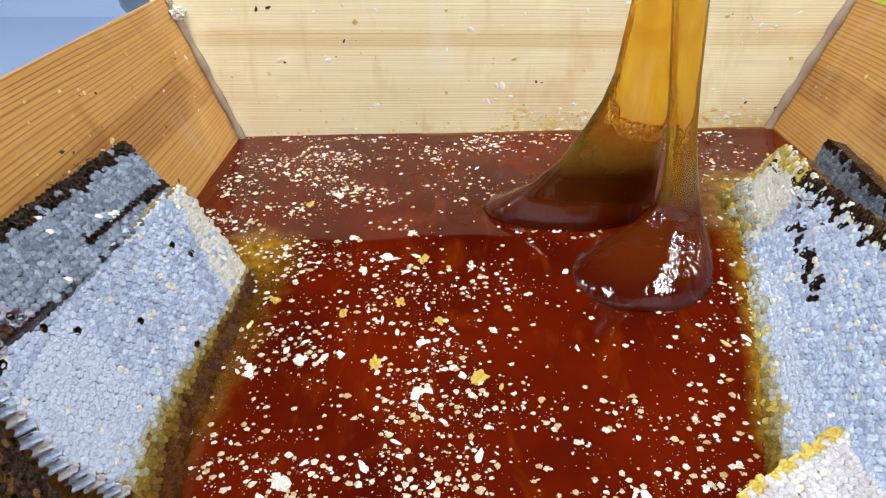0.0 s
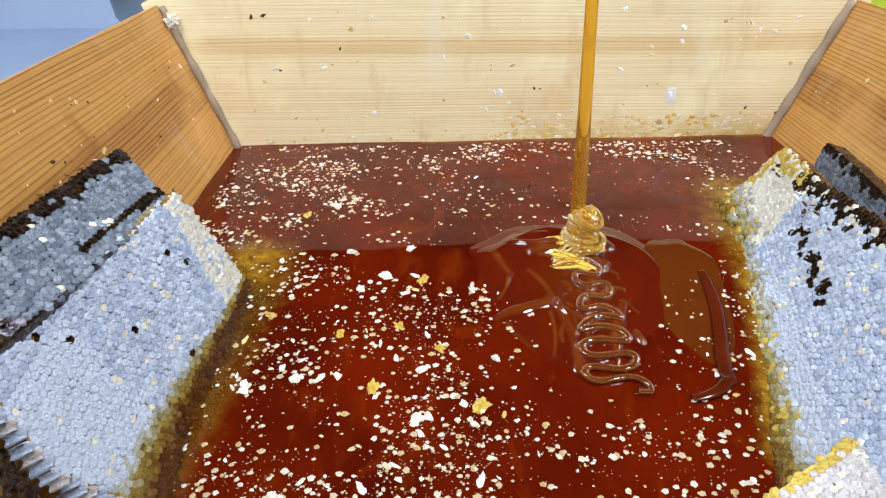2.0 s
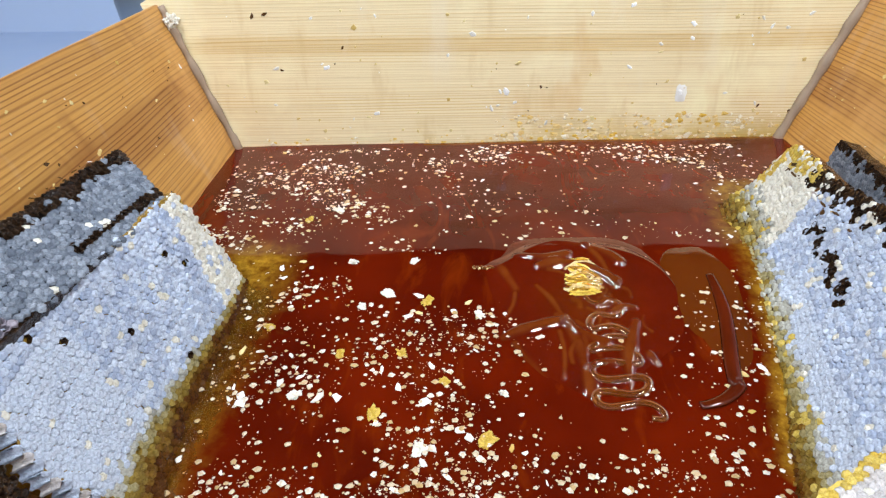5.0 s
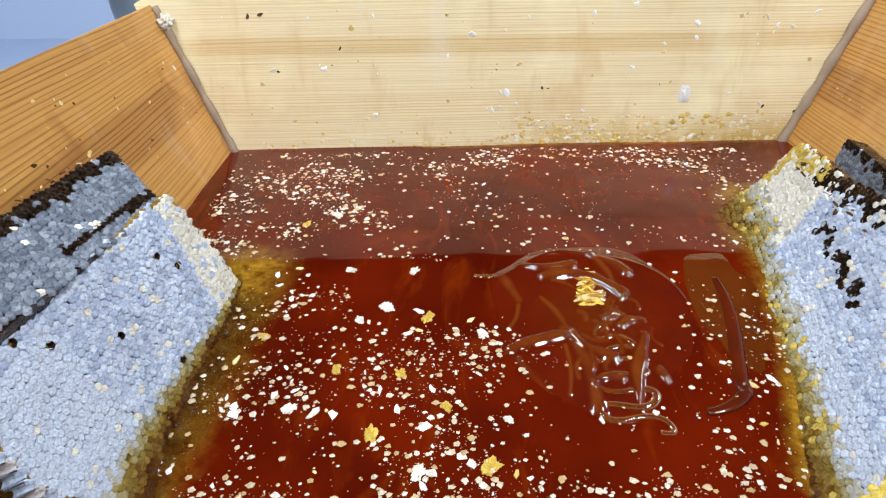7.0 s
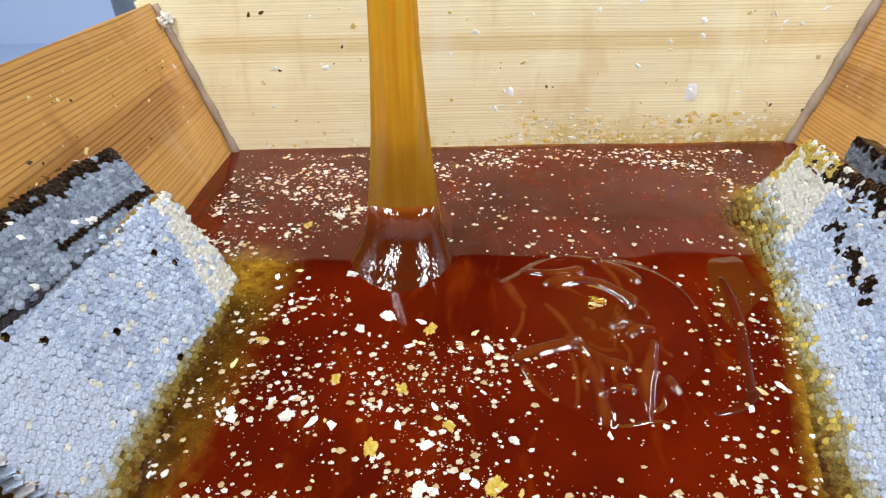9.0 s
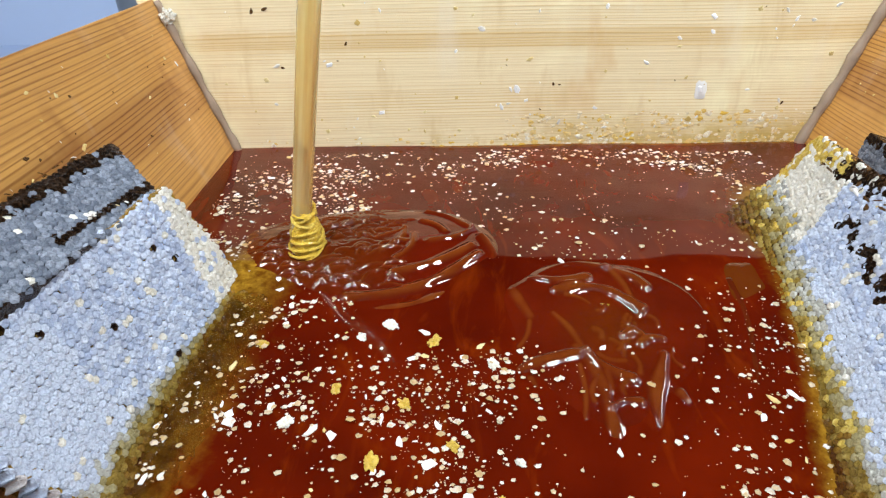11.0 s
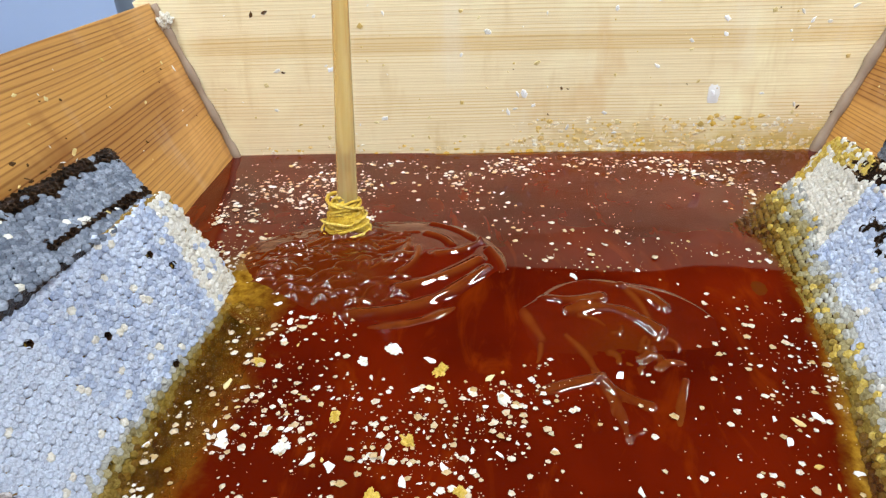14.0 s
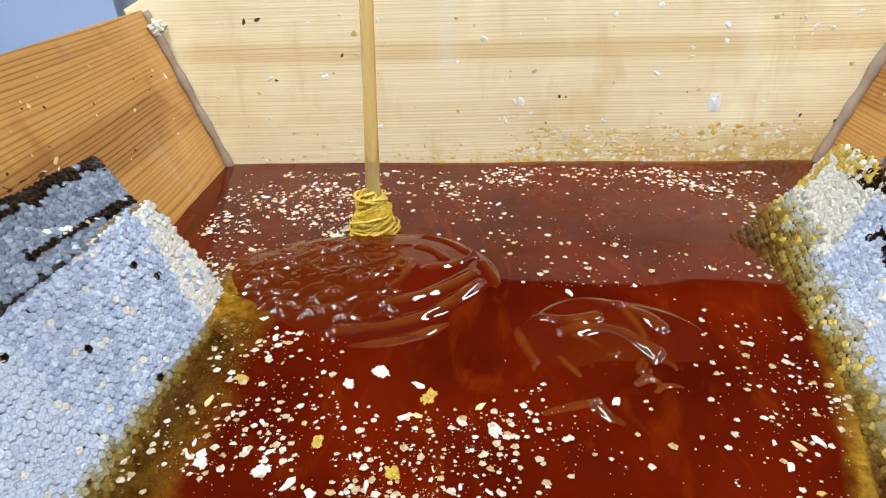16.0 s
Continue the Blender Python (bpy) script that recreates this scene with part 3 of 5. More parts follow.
def left_comb():
    out = [(-0.092, 0.094), (-0.066, 0.099), (-0.028, 0.101), (0.015, 0.103), (0.053, 0.109), (0.086, 0.118), (0.112, 0.127), (0.115, 0.096), (0.116, 0.078), (0.119, 0.055), (0.112, 0.025), (0.106, 0.006), (0.100, -0.05), (-0.09, -0.05), (-0.101, 0.003), (-0.097, 0.049)]

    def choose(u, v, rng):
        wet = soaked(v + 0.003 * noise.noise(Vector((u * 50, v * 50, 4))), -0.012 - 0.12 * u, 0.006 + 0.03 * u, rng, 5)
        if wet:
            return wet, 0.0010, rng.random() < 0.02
        if v > 0.098 and rng.random() < 0.10:
            return 3, 0.0, True
        # cream wax on the bent far end: its weaker blue reflection put into colour
        if u < -0.068 + 0.1 * (0.05 - v) and rng.random() < 0.9:
            return 1, 0.0010 + rng.random() * 0.0006, False
        if rng.random() < 0.008:
            return 3, 0.0, True
        return (1 if rng.random() < 0.03 else 0), 0.0008 + rng.random() * 0.0011, False

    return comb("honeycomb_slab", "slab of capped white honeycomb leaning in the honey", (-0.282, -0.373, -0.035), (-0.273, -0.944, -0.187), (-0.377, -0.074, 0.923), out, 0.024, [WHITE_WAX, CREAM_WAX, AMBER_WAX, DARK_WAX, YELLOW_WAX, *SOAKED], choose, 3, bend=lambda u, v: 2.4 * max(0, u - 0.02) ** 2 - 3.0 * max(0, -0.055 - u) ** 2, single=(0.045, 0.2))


def right_comb():
    out = [(-0.180, 0.060), (-0.165, 0.070), (-0.135, 0.078), (-0.085, 0.086), (-0.03, 0.104), (0.022, 0.120), (0.10, 0.135), (0.20, 0.13), (0.20, -0.05), (-0.10, -0.05), (-0.168, 0.0), (-0.185, 0.03)]

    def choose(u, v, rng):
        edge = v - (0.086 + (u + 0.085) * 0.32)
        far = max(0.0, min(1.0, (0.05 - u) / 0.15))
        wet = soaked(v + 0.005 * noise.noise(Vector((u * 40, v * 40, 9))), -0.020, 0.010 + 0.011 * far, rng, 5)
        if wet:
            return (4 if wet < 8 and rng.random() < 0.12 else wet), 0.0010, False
        if (u < -0.158 or (u < -0.10 and edge > -0.010)) and rng.random() < 0.75:
            return 4, 0.0015, False
        if u > -0.11 and edge > -0.016 + rng.gauss(0, 0.004):
            return (3, 0.0, True) if rng.random() < 0.85 else (1, 0.001, False)
        patch = abs(v - 0.055 + 0.003 * math.sin(u * 200)) < 0.006 and -0.055 < u < 0.035
        patch = patch and noise.noise(Vector((u * 110, v * 110, 2.0))) > -0.02
        if patch:
            return 3, 0.0, True
        if u < -0.075 - 0.3 * (v - 0.04):
            return 1, 0.0012 + rng.random() * 0.0004, False
        return (1 if rng.random() < 0.04 else 0), 0.0008 + rng.random() * 0.0010, False

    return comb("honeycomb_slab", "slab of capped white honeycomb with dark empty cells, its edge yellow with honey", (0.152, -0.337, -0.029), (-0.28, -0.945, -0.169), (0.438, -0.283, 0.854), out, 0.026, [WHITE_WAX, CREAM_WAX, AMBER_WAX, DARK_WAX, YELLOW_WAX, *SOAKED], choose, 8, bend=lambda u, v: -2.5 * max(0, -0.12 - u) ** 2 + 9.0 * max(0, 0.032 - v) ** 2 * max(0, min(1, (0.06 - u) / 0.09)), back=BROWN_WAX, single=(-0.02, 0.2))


def flat_comb(label, pts, thick, slots, choose, seed, back, flip=1):
    """A comb on three points: the bottom far corner, the bottom near corner and the top far corner."""
    a, b, d = (Vector(p) for p in pts)
    U = (b - a).normalized()
    V = ((d - a) - (d - a).dot(U) * U).normalized()
    w, h, s = (b - a).length, (d - a).dot(V), (d - a).dot(U)
    out = [(0, 0), (w, 0), (w + s, h), (s, h)]
    return comb("honeycomb_slab", label, a, U, V, out, thick, slots, choose, seed, back=back)


def grey_choose(u, v, rng):
    if v > 0.047 + 0.004 * noise.noise(Vector((u * 70, 0, 1))) + rng.gauss(0, 0.002):
        return (1, 0.0, True) if rng.random() < 0.9 else (0, 0.0012, False)
    if abs(v - 0.012 - 0.05 * (u - 0.03)) < 0.0028 and u < 0.085:
        return 1, 0.0, True
    if u > 0.15 + 0.3 * v:
        return (4 if rng.random() < 0.8 else 1), 0.001, rng.random() < 0.4
    return (3 if rng.random() < 0.015 else 0), 0.0006 + rng.random() * 0.0012, False


LEFT_SLAB = left_comb()
RIGHT_SLAB = right_comb()
GREY_SLAB = flat_comb("grey wet honeycomb slab with a dark ragged top edge against the tub side", [(-0.300, -0.300, 0.064), (-0.354, -0.556, 0.058), (-0.343, -0.257, 0.090)], 0.018, [GREY_WAX, DARK_WAX, BROWN_WAX, CREAM_WAX, LILAC_WAX], grey_choose, 5, DARK_WAX)
FAR_SLAB = flat_comb("grey wet honeycomb slab with a dark top edge beside the tub wall", [(0.306, -0.135, 0.0), (0.262, -0.335, 0.0), (0.315, -0.140, 0.040)], 0.018, [GREY_WAX, DARK_WAX, BROWN_WAX, CREAM_WAX], lambda u, v, rng: (1, 0.0, True) if v > 0.034 + rng.gauss(0, 0.003) else (0, 0.0006 + rng.random() * 0.0012, False), 6, DARK_WAX)
LOOSE_SLAB = flat_comb("pinkish white honeycomb slab with a honey-yellow wavy edge", [(0.050, -0.522, -0.024), (0.250, -0.425, -0.004), (0.112, -0.650, -0.004)], 0.03, [PINK_WAX, YELLOW_WAX, CREAM_WAX, AMBER_WAX], lambda u, v, rng: (1 if v < 0.005 + 0.002 * math.sin(u * 500) else 2 if rng.random() < 0.1 else 0, 0.0006, False), 7, YELLOW_WAX)
OLD_SLAB = flat_comb("dark old honeycomb piece soaked in honey", [(-0.298, -0.513, -0.06), (-0.298, -0.720, -0.06), (-0.343, -0.509, 0.085)], 0.02, [DARK_WAX, BROWN_WAX, AMBER_WAX], lambda u, v, rng: (1 if rng.random() < 0.12 else 0, 0.0006, rng.random() < 0.5), 9, DARK_WAX)


def cut_edge():
    """Cells cut lengthwise along the near edge of the white slab: a row of open half tubes."""
    t, c, U, V, N = LEFT_SLAB
    rng = random.Random(15)
    for i in range(15):
        v = 0.008 + i * 0.0068
        u = 0.1285 - 0.30 * max(0, 0.050 - v) - 0.10 * max(0, v - 0.055) + rng.uniform(-0.0006, 0.0006)
        lift = 2.4 * (u - 0.02) ** 2
        bm = bmesh.new()
        inner, outer = [], []
        length = rng.uniform(0.008, 0.011)
        for d in (0.001, -length * 0.5, -length):
            for ring, r in ((outer, 0.0037), (inner, 0.0028)):
                ring.append([bm.verts.new(U * (u - 0.0055 - 0.55 * d + 0.0012 * math.sin(i * 2.1) + r * math.sin(a) * 0.9) + V * (v + r * math.cos(a)) + N * (lift + d + 0.0008 * math.sin(3 * a))) for a in [math.pi * (0.02 + 0.96 * k / 8) - math.pi for k in range(9)]])
        for ring in (inner, outer):
            for a, b in zip(ring, ring[1:]):
                for k in range(8):
                    bm.faces.new((a[k], a[k + 1], b[k + 1], b[k]))
        for k in range(8):
            bm.faces.new((inner[0][k], inner[0][k + 1], outer[0][k + 1], outer[0][k]))
        bmesh.ops.recalc_face_normals(bm, faces=bm.faces)
        part("cut_cell", bm, WHITE_WAX if i % 3 else PINK_WAX, t, "pale wax cell cut open lengthwise")


cut_edge()


# ---------------------------------------------------------------- what floats on the honey
def flake_mesh(name, rng, material):
    bm = bmesh.new()
    n = rng.randint(5, 9)
    a0, squash = rng.uniform(0, 6), rng.uniform(0.45, 0.95)
    low, top = [], []
    for i in range(n):
        a = a0 + 2 * math.pi * (i + rng.uniform(-0.3, 0.3)) / n
        r = rng.uniform(0.55, 1.2)
        low.append(bm.verts.new((r * math.cos(a), squash * r * math.sin(a), -0.12)))
        top.append(bm.verts.new((0.85 * r * math.cos(a), 0.85 * squash * r * math.sin(a), 0.10 + rng.uniform(-0.06, 0.08))))
    c = bm.verts.new((0, 0, 0.2))
    for i in range(n):
        j = (i + 1) % n
        bm.faces.new((low[i], low[j], top[j], top[i])), bm.faces.new((top[i], top[j], c))
    bm.faces.new(low[::-1])
    return mesh(name, bm, material, False)


def free_spot(x, y, t=0.0):
    """Whether honey, not comb, lies open here."""
    (ax, ay), (bx, by) = LEFT_LINE
    left = ax + (bx - ax) * (y - ay) / (by - ay) if y < ay else -0.32
    (ax, ay), (bx, by) = RIGHT_LINE
    right = ax + (bx - ax) * (y - ay) / (by - ay) if y < ay else 0.30
    return left + 0.004 < x < right - 0.004 and -0.60 < y < -0.006


def density(x, y):
    d = 0.45 + 0.6 * math.exp(-((x + 0.14) / 0.08) ** 2 - ((y + 0.34) / 0.05) ** 2) + 0.65 * math.exp(-((y + 0.47) / 0.07) ** 2)
    d += 1.0 * math.exp(-((off_line(x, y, LEFT_LINE) - 0.02) / 0.03) ** 2)
    d += 1.5 * math.exp(-((x + 0.275) / 0.07) ** 2 - ((y + 0.12) / 0.06) ** 2)
    d += 1.7 * math.exp(-((x - 0.115) / 0.035) ** 2 - ((y + 0.44) / 0.06) ** 2)
    d += 0.6 * math.exp(-((y + 0.03) / 0.03) ** 2) * (x > -0.05) + 3.2 * math.exp(-((y + 0.009) / 0.009) ** 2) * (x > -0.02)
    d *= 0.08 + 1.9 * max(0, 0.35 + 1.2 * noise.noise(Vector((x * 14 + y * 8, y * 20, 7.7)))) ** 1.6 + 1.4 * max(0, noise.noise(Vector((x * 40 + y * 25, y * 60, 2.2))))
    d *= 1 - 0.86 * math.exp(-((x - 0.09) / 0.16) ** 4) * math.exp(-((y + 0.155) / 0.105) ** 4)
    d *= 1 - 0.88 * math.exp(-((x - 0.045) / 0.085) ** 4) * math.exp(-((y + 0.335) / 0.095) ** 4)
    return d


FLOATING = []


def flakes():
    rng = random.Random(11)
    shapes = [flake_mesh("wax_flake", rng, FLAKE) for _ in range(9)] + [flake_mesh("wax_flake", rng, FLAKE_YELLOW) for _ in range(4)]
    n = 0
    while n < 298:
        x, y = rng.uniform(-0.32, 0.26), rng.uniform(-0.56, -0.01)
        if not free_spot(x, y) or rng.random() > density(x, y) * 0.8:
            continue
        band = math.exp(-((y + 0.29 - 0.3 * (x + 0.1)) / 0.03) ** 2) * (x < -0.02)
        yellow = rng.random() < 0.06 + 0.6 * band
        o = new("wax_flake", shapes[rng.randint(9, 12) if yellow else rng.randint(0, 8)])
        r = (0.0015 + 0.0042 * rng.random() ** 2.2) * (1.15 if y < -0.36 else 1.0 if y < -0.2 else 0.85)
        o.scale = (r, r * rng.uniform(0.6, 1.0), r * 0.5)
        tagged(o, "small yellow wax crumb floating on honey" if yellow else "small white wax flake floating on honey", "wax flake", "wax flakes on the honey")
        FLOATING.append((o, x, y, rng.uniform(0, 360), 0.0002))
        n += 1
    # specks past counting, in rafts that drift together
    rafts = {}
    n = 0
    while n < 9500:
        x, y = rng.uniform(-0.32, 0.27), rng.uniform(-0.58, -0.004)
        if not free_spot(x, y) or rng.random() > density(x, y):
            continue
        key = (round(x / 0.11), round(y / 0.10))
        bm = rafts.setdefault(key, bmesh.new())
        kx, ky = key[0] * 0.11, key[1] * 0.10
        r = 0.00032 + 0.0029 * rng.random() ** 4.6
        a0 = rng.uniform(0, 6)
        z = surf(y) - surf(ky)
        ring = [bm.verts.new((x - kx + r * rng.uniform(0.6, 1.3) * math.cos(a0 + k * 1.2566), y - ky + r * rng.uniform(0.6, 1.3) * math.sin(a0 + k * 1.2566), z)) for k in range(5)]
        top = bm.verts.new((x - kx, y - ky, z + r * 0.5))
        for k in range(5):
            bm.faces.new((ring[k], ring[(k + 1) % 5], top))
        bm.faces.new(ring[::-1])
        n += 1
    for (i, j), bm in rafts.items():
        o = solid("wax_specks", bm, SPECK, "tiny white and yellow wax specks strewn on honey", "wax specks", kind="stuff", smooth=False)
        FLOATING.append((o, i * 0.11, j * 0.10, 0.0, 0.0003))


flakes()


def crumbs():
    """Bits of wax and dark crumbs stuck to the tub's walls."""
    rng = random.Random(21)
    mats = [FLAKE, FLAKE_YELLOW, BROWN_WAX]
    shapes = [[flake_mesh("wax_crumb", rng, m) for _ in range(4)] for m in mats]
    spots = [(-0.267, 0.086, 0.0046, 0), (-0.261, 0.084, 0.003, 2), (-0.001, 0.056, 0.0052, 0), (-0.105, 0.032, 0.0030, 1), (-0.150, 0.142, 0.0030, 0), (-0.189, 0.108, 0.0030, 2), (0.284, 0.133, 0.0038, 0), (0.039, 0.061, 0.0024, 2), (0.046, 0.060, 0.0018, 2), (-0.223, 0.025, 0.0028, 1), (-0.018, 0.036, 0.0048, 0), (-0.010, 0.040, 0.0032, 0), (0.093, 0.141, 0.003, 0), (0.021, 0.138, 0.0024, 0), (0.333, 0.029, 0.0026, 2), (-0.124, 0.012, 0.0034, 1), (-0.106, 0.010, 0.0028, 1), (-0.217, 0.012, 0.003, 1)]
    for _ in range(115):
        low = rng.random() < 0.2
        x = rng.uniform(0.0, 0.25) if low else rng.uniform(-0.33, 0.34)
        z = 0.004 + rng.random() ** 2 * 0.02 if low else rng.uniform(0.01, 0.15)
        spots.append((x, z, 0.0012 + 0.0034 * rng.random() ** 2, rng.choice((0, 0, 0, 1, 1, 1, 0, 2)) if not low else rng.choice((0, 1, 1, 1))))
    low = [(-0.02 + 0.345 * rng.random() ** 0.9, -0.012 + rng.random() ** 1.7 * 0.040, 0.0013 + 0.0036 * rng.random() ** 2) for _ in range(420)]
    low += [(rng.uniform(-0.3, 0.3), -0.011 + 0.016 * rng.random(), 0.0010 + 0.0026 * rng.random() ** 2) for _ in range(160)]
    bm = bmesh.new()
    for x, z, r in low:
        a0, q = rng.uniform(0, 6), rng.uniform(0.5, 1.0)
        y = back_y(z) - 0.0002
        ring = [bm.verts.new((x + r * rng.uniform(0.6, 1.3) * math.cos(a0 + k * 1.05), y, z + q * r * rng.uniform(0.6, 1.3) * math.sin(a0 + k * 1.05))) for k in range(6)]
        tip = bm.verts.new((x, y - 0.14 * r, z))
        for k in range(6):
            bm.faces.new((ring[k], ring[(k + 1) % 6], tip))
    solid("wax_debris", bm, DEBRIS, "golden and white wax debris along the foot of the pale board", "wax debris", kind="stuff", smooth=False)
    for x, z, r, m in spots:
        o = new("wax_crumb", rng.choice(shapes[m]))
        o.matrix_world = pose(x, back_y(z) - 0.0004, z, 90 - 4.5, rng.uniform(0, 360), 0) @ Matrix.Diagonal((r, r, r * 0.6, 1))
        tagged(o, ("white wax bit", "yellow wax bit", "dark brown crumb")[m] + " stuck to the pale tub board", "wax crumb", "crumbs on the tub walls")
    for side, count in ((-1, 44), (1, 24)):
        for _ in range(count):
            y, z = rng.uniform(-0.4, -0.02), rng.uniform(0.01, 0.14)
            r = 0.0010 + 0.0026 * rng.random() ** 2
            o = new("wax_crumb", rng.choice(shapes[rng.choice((0, 1, 1, 2))]))
            lean = math.degrees(math.atan(LEFT_LEAN if side < 0 else RIGHT_LEAN))
            o.matrix_world = pose(wall_x(z, side) - side * 0.0004, y, z, 0, -side * (90 - lean) , 0) @ pose(0, 0, 0, 0, 0, rng.uniform(0, 360)) @ Matrix.Diagonal((r, r, r * 0.6, 1))
            tagged(o, "small wax bit stuck to the orange tub board", "wax crumb", "crumbs on the tub walls")
    # bits of dark and pale wax along the top edges of the slabs
    for (a, b, count) in (((-0.299, -0.318, 0.072), (-0.352, -0.470, 0.062), 44), ((-0.344, -0.262, 0.092), (-0.366, -0.38, 0.086), 16), ((0.226, -0.200, 0.058), (0.190, -0.40, 0.076), 24)):
        for _ in range(count):
            p = Vector(a).lerp(Vector(b), rng.random()) + Vector((rng.gauss(0, 0.0025), rng.gauss(0, 0.002), rng.gauss(0.0, 0.0022)))
            r = 0.0012 + 0.0028 * rng.random() ** 2
            o = new("wax_crumb", rng.choice(shapes[rng.choice((0, 0, 1, 2, 2, 2))]))
            o.matrix_world = pose(*p, rng.uniform(-50, 50), rng.uniform(-50, 50), rng.uniform(0, 360)) @ Matrix.Diagonal((r, r, r * 0.9, 1))
            tagged(o, "crumb of torn wax on the edge of a comb slab", "wax crumb", "crumbs on the comb edges")
    # a pale smear of dried wax on the board
    bm = bmesh.new()
    edge = []
    for i in range(20):
        a = 2 * math.pi * i / 20
        edge.append((0.203 + 0.0062 * abs(math.cos(a)) ** 0.5 * math.copysign(1, math.cos(a)) * (1 + rng.gauss(0, 0.06)), 0.051 + 0.0105 * abs(math.sin(a)) ** 0.6 * math.copysign(1, math.sin(a)) * (1 + rng.gauss(0, 0.05))))
    rim = [bm.verts.new((x, back_y(z) - 0.0001, z)) for x, z in edge]
    face = [bm.verts.new((0.203 + (x - 0.203) * 0.92, back_y(z) - 0.0003, 0.051 + (z - 0.051) * 0.94)) for x, z in edge]
    for i in range(20):
        bm.faces.new((rim[i], rim[(i + 1) % 20], face[(i + 1) % 20], face[i]))
    bm.faces.new(face)
    bmesh.ops.recalc_face_normals(bm, faces=bm.faces)
    solid("wax_smear", bm, FLAKE, "pale pinkish smear of dried wax on the pine board", "wax smear")
    # the lump of white wax in the far corner
    bm = bmesh.new()
    ball = bmesh.ops.create_icosphere(bm, subdivisions=4, radius=0.0085)
    for v in ball["verts"]:
        d = v.co.normalized()
        v.co *= 0.85 + 0.5 * noise.noise(d * 2.2) + 0.35 * abs(noise.noise(d * 5.0))
    o = solid("wax_lump", bm, CREAM_WAX, "lump of white wax pressed into the tub corner", "wax lump", smooth=False)
    o.location = (wall_x(0.140, -1) + 0.006, back_y(0.14) - 0.004, 0.140)


crumbs()


# ---------------------------------------------------------------- poured honey
def coil_mesh(seed, radius):
    """A heap of rope laid round and round by a falling thread."""
    bm = bmesh.new()
    rng = random.Random(seed)
    for k in range(5):
        pts, f, ph = [], rng.uniform(0.36, 0.5), rng.uniform(0, 6)
        for i in range(230):
            a, h = i * f + ph, i / 229
            r = (0.0185 - 0.0095 * min(1, 1.5 * h) ** 0.8) * (0.80 + 0.24 * math.sin(a * 0.173 + k) + 0.12 * math.sin(a * 0.47 + 2 * k))
            pts.append((1.3 * r * math.cos(a) + 0.0035 * math.sin(i * 0.031 + k) - 0.004 * h, 0.95 * r * math.sin(a), -0.004 + 0.001 * k + 0.037 * h + 0.0042 * math.sin(a + 1.9 * k) + 0.0018 * math.sin(a * 0.5 + k) + rng.gauss(0, 0.0003)))
        tube(bm, pts, lambda q: radius + 0.0004 * math.sin(q * 60 + k), 6)
    foam = bmesh.ops.create_icosphere(bm, subdivisions=4, radius=1.0)
    for v in foam["verts"]:
        d = v.co.copy()
        q = 1 + 0.25 * noise.noise(d * 3)
        v.co = Vector((0.0150 * d.x * q * (1.15 - 0.35 * d.z) - 0.002, 0.0110 * d.y * q, 0.016 + 0.019 * d.z))
    return bm


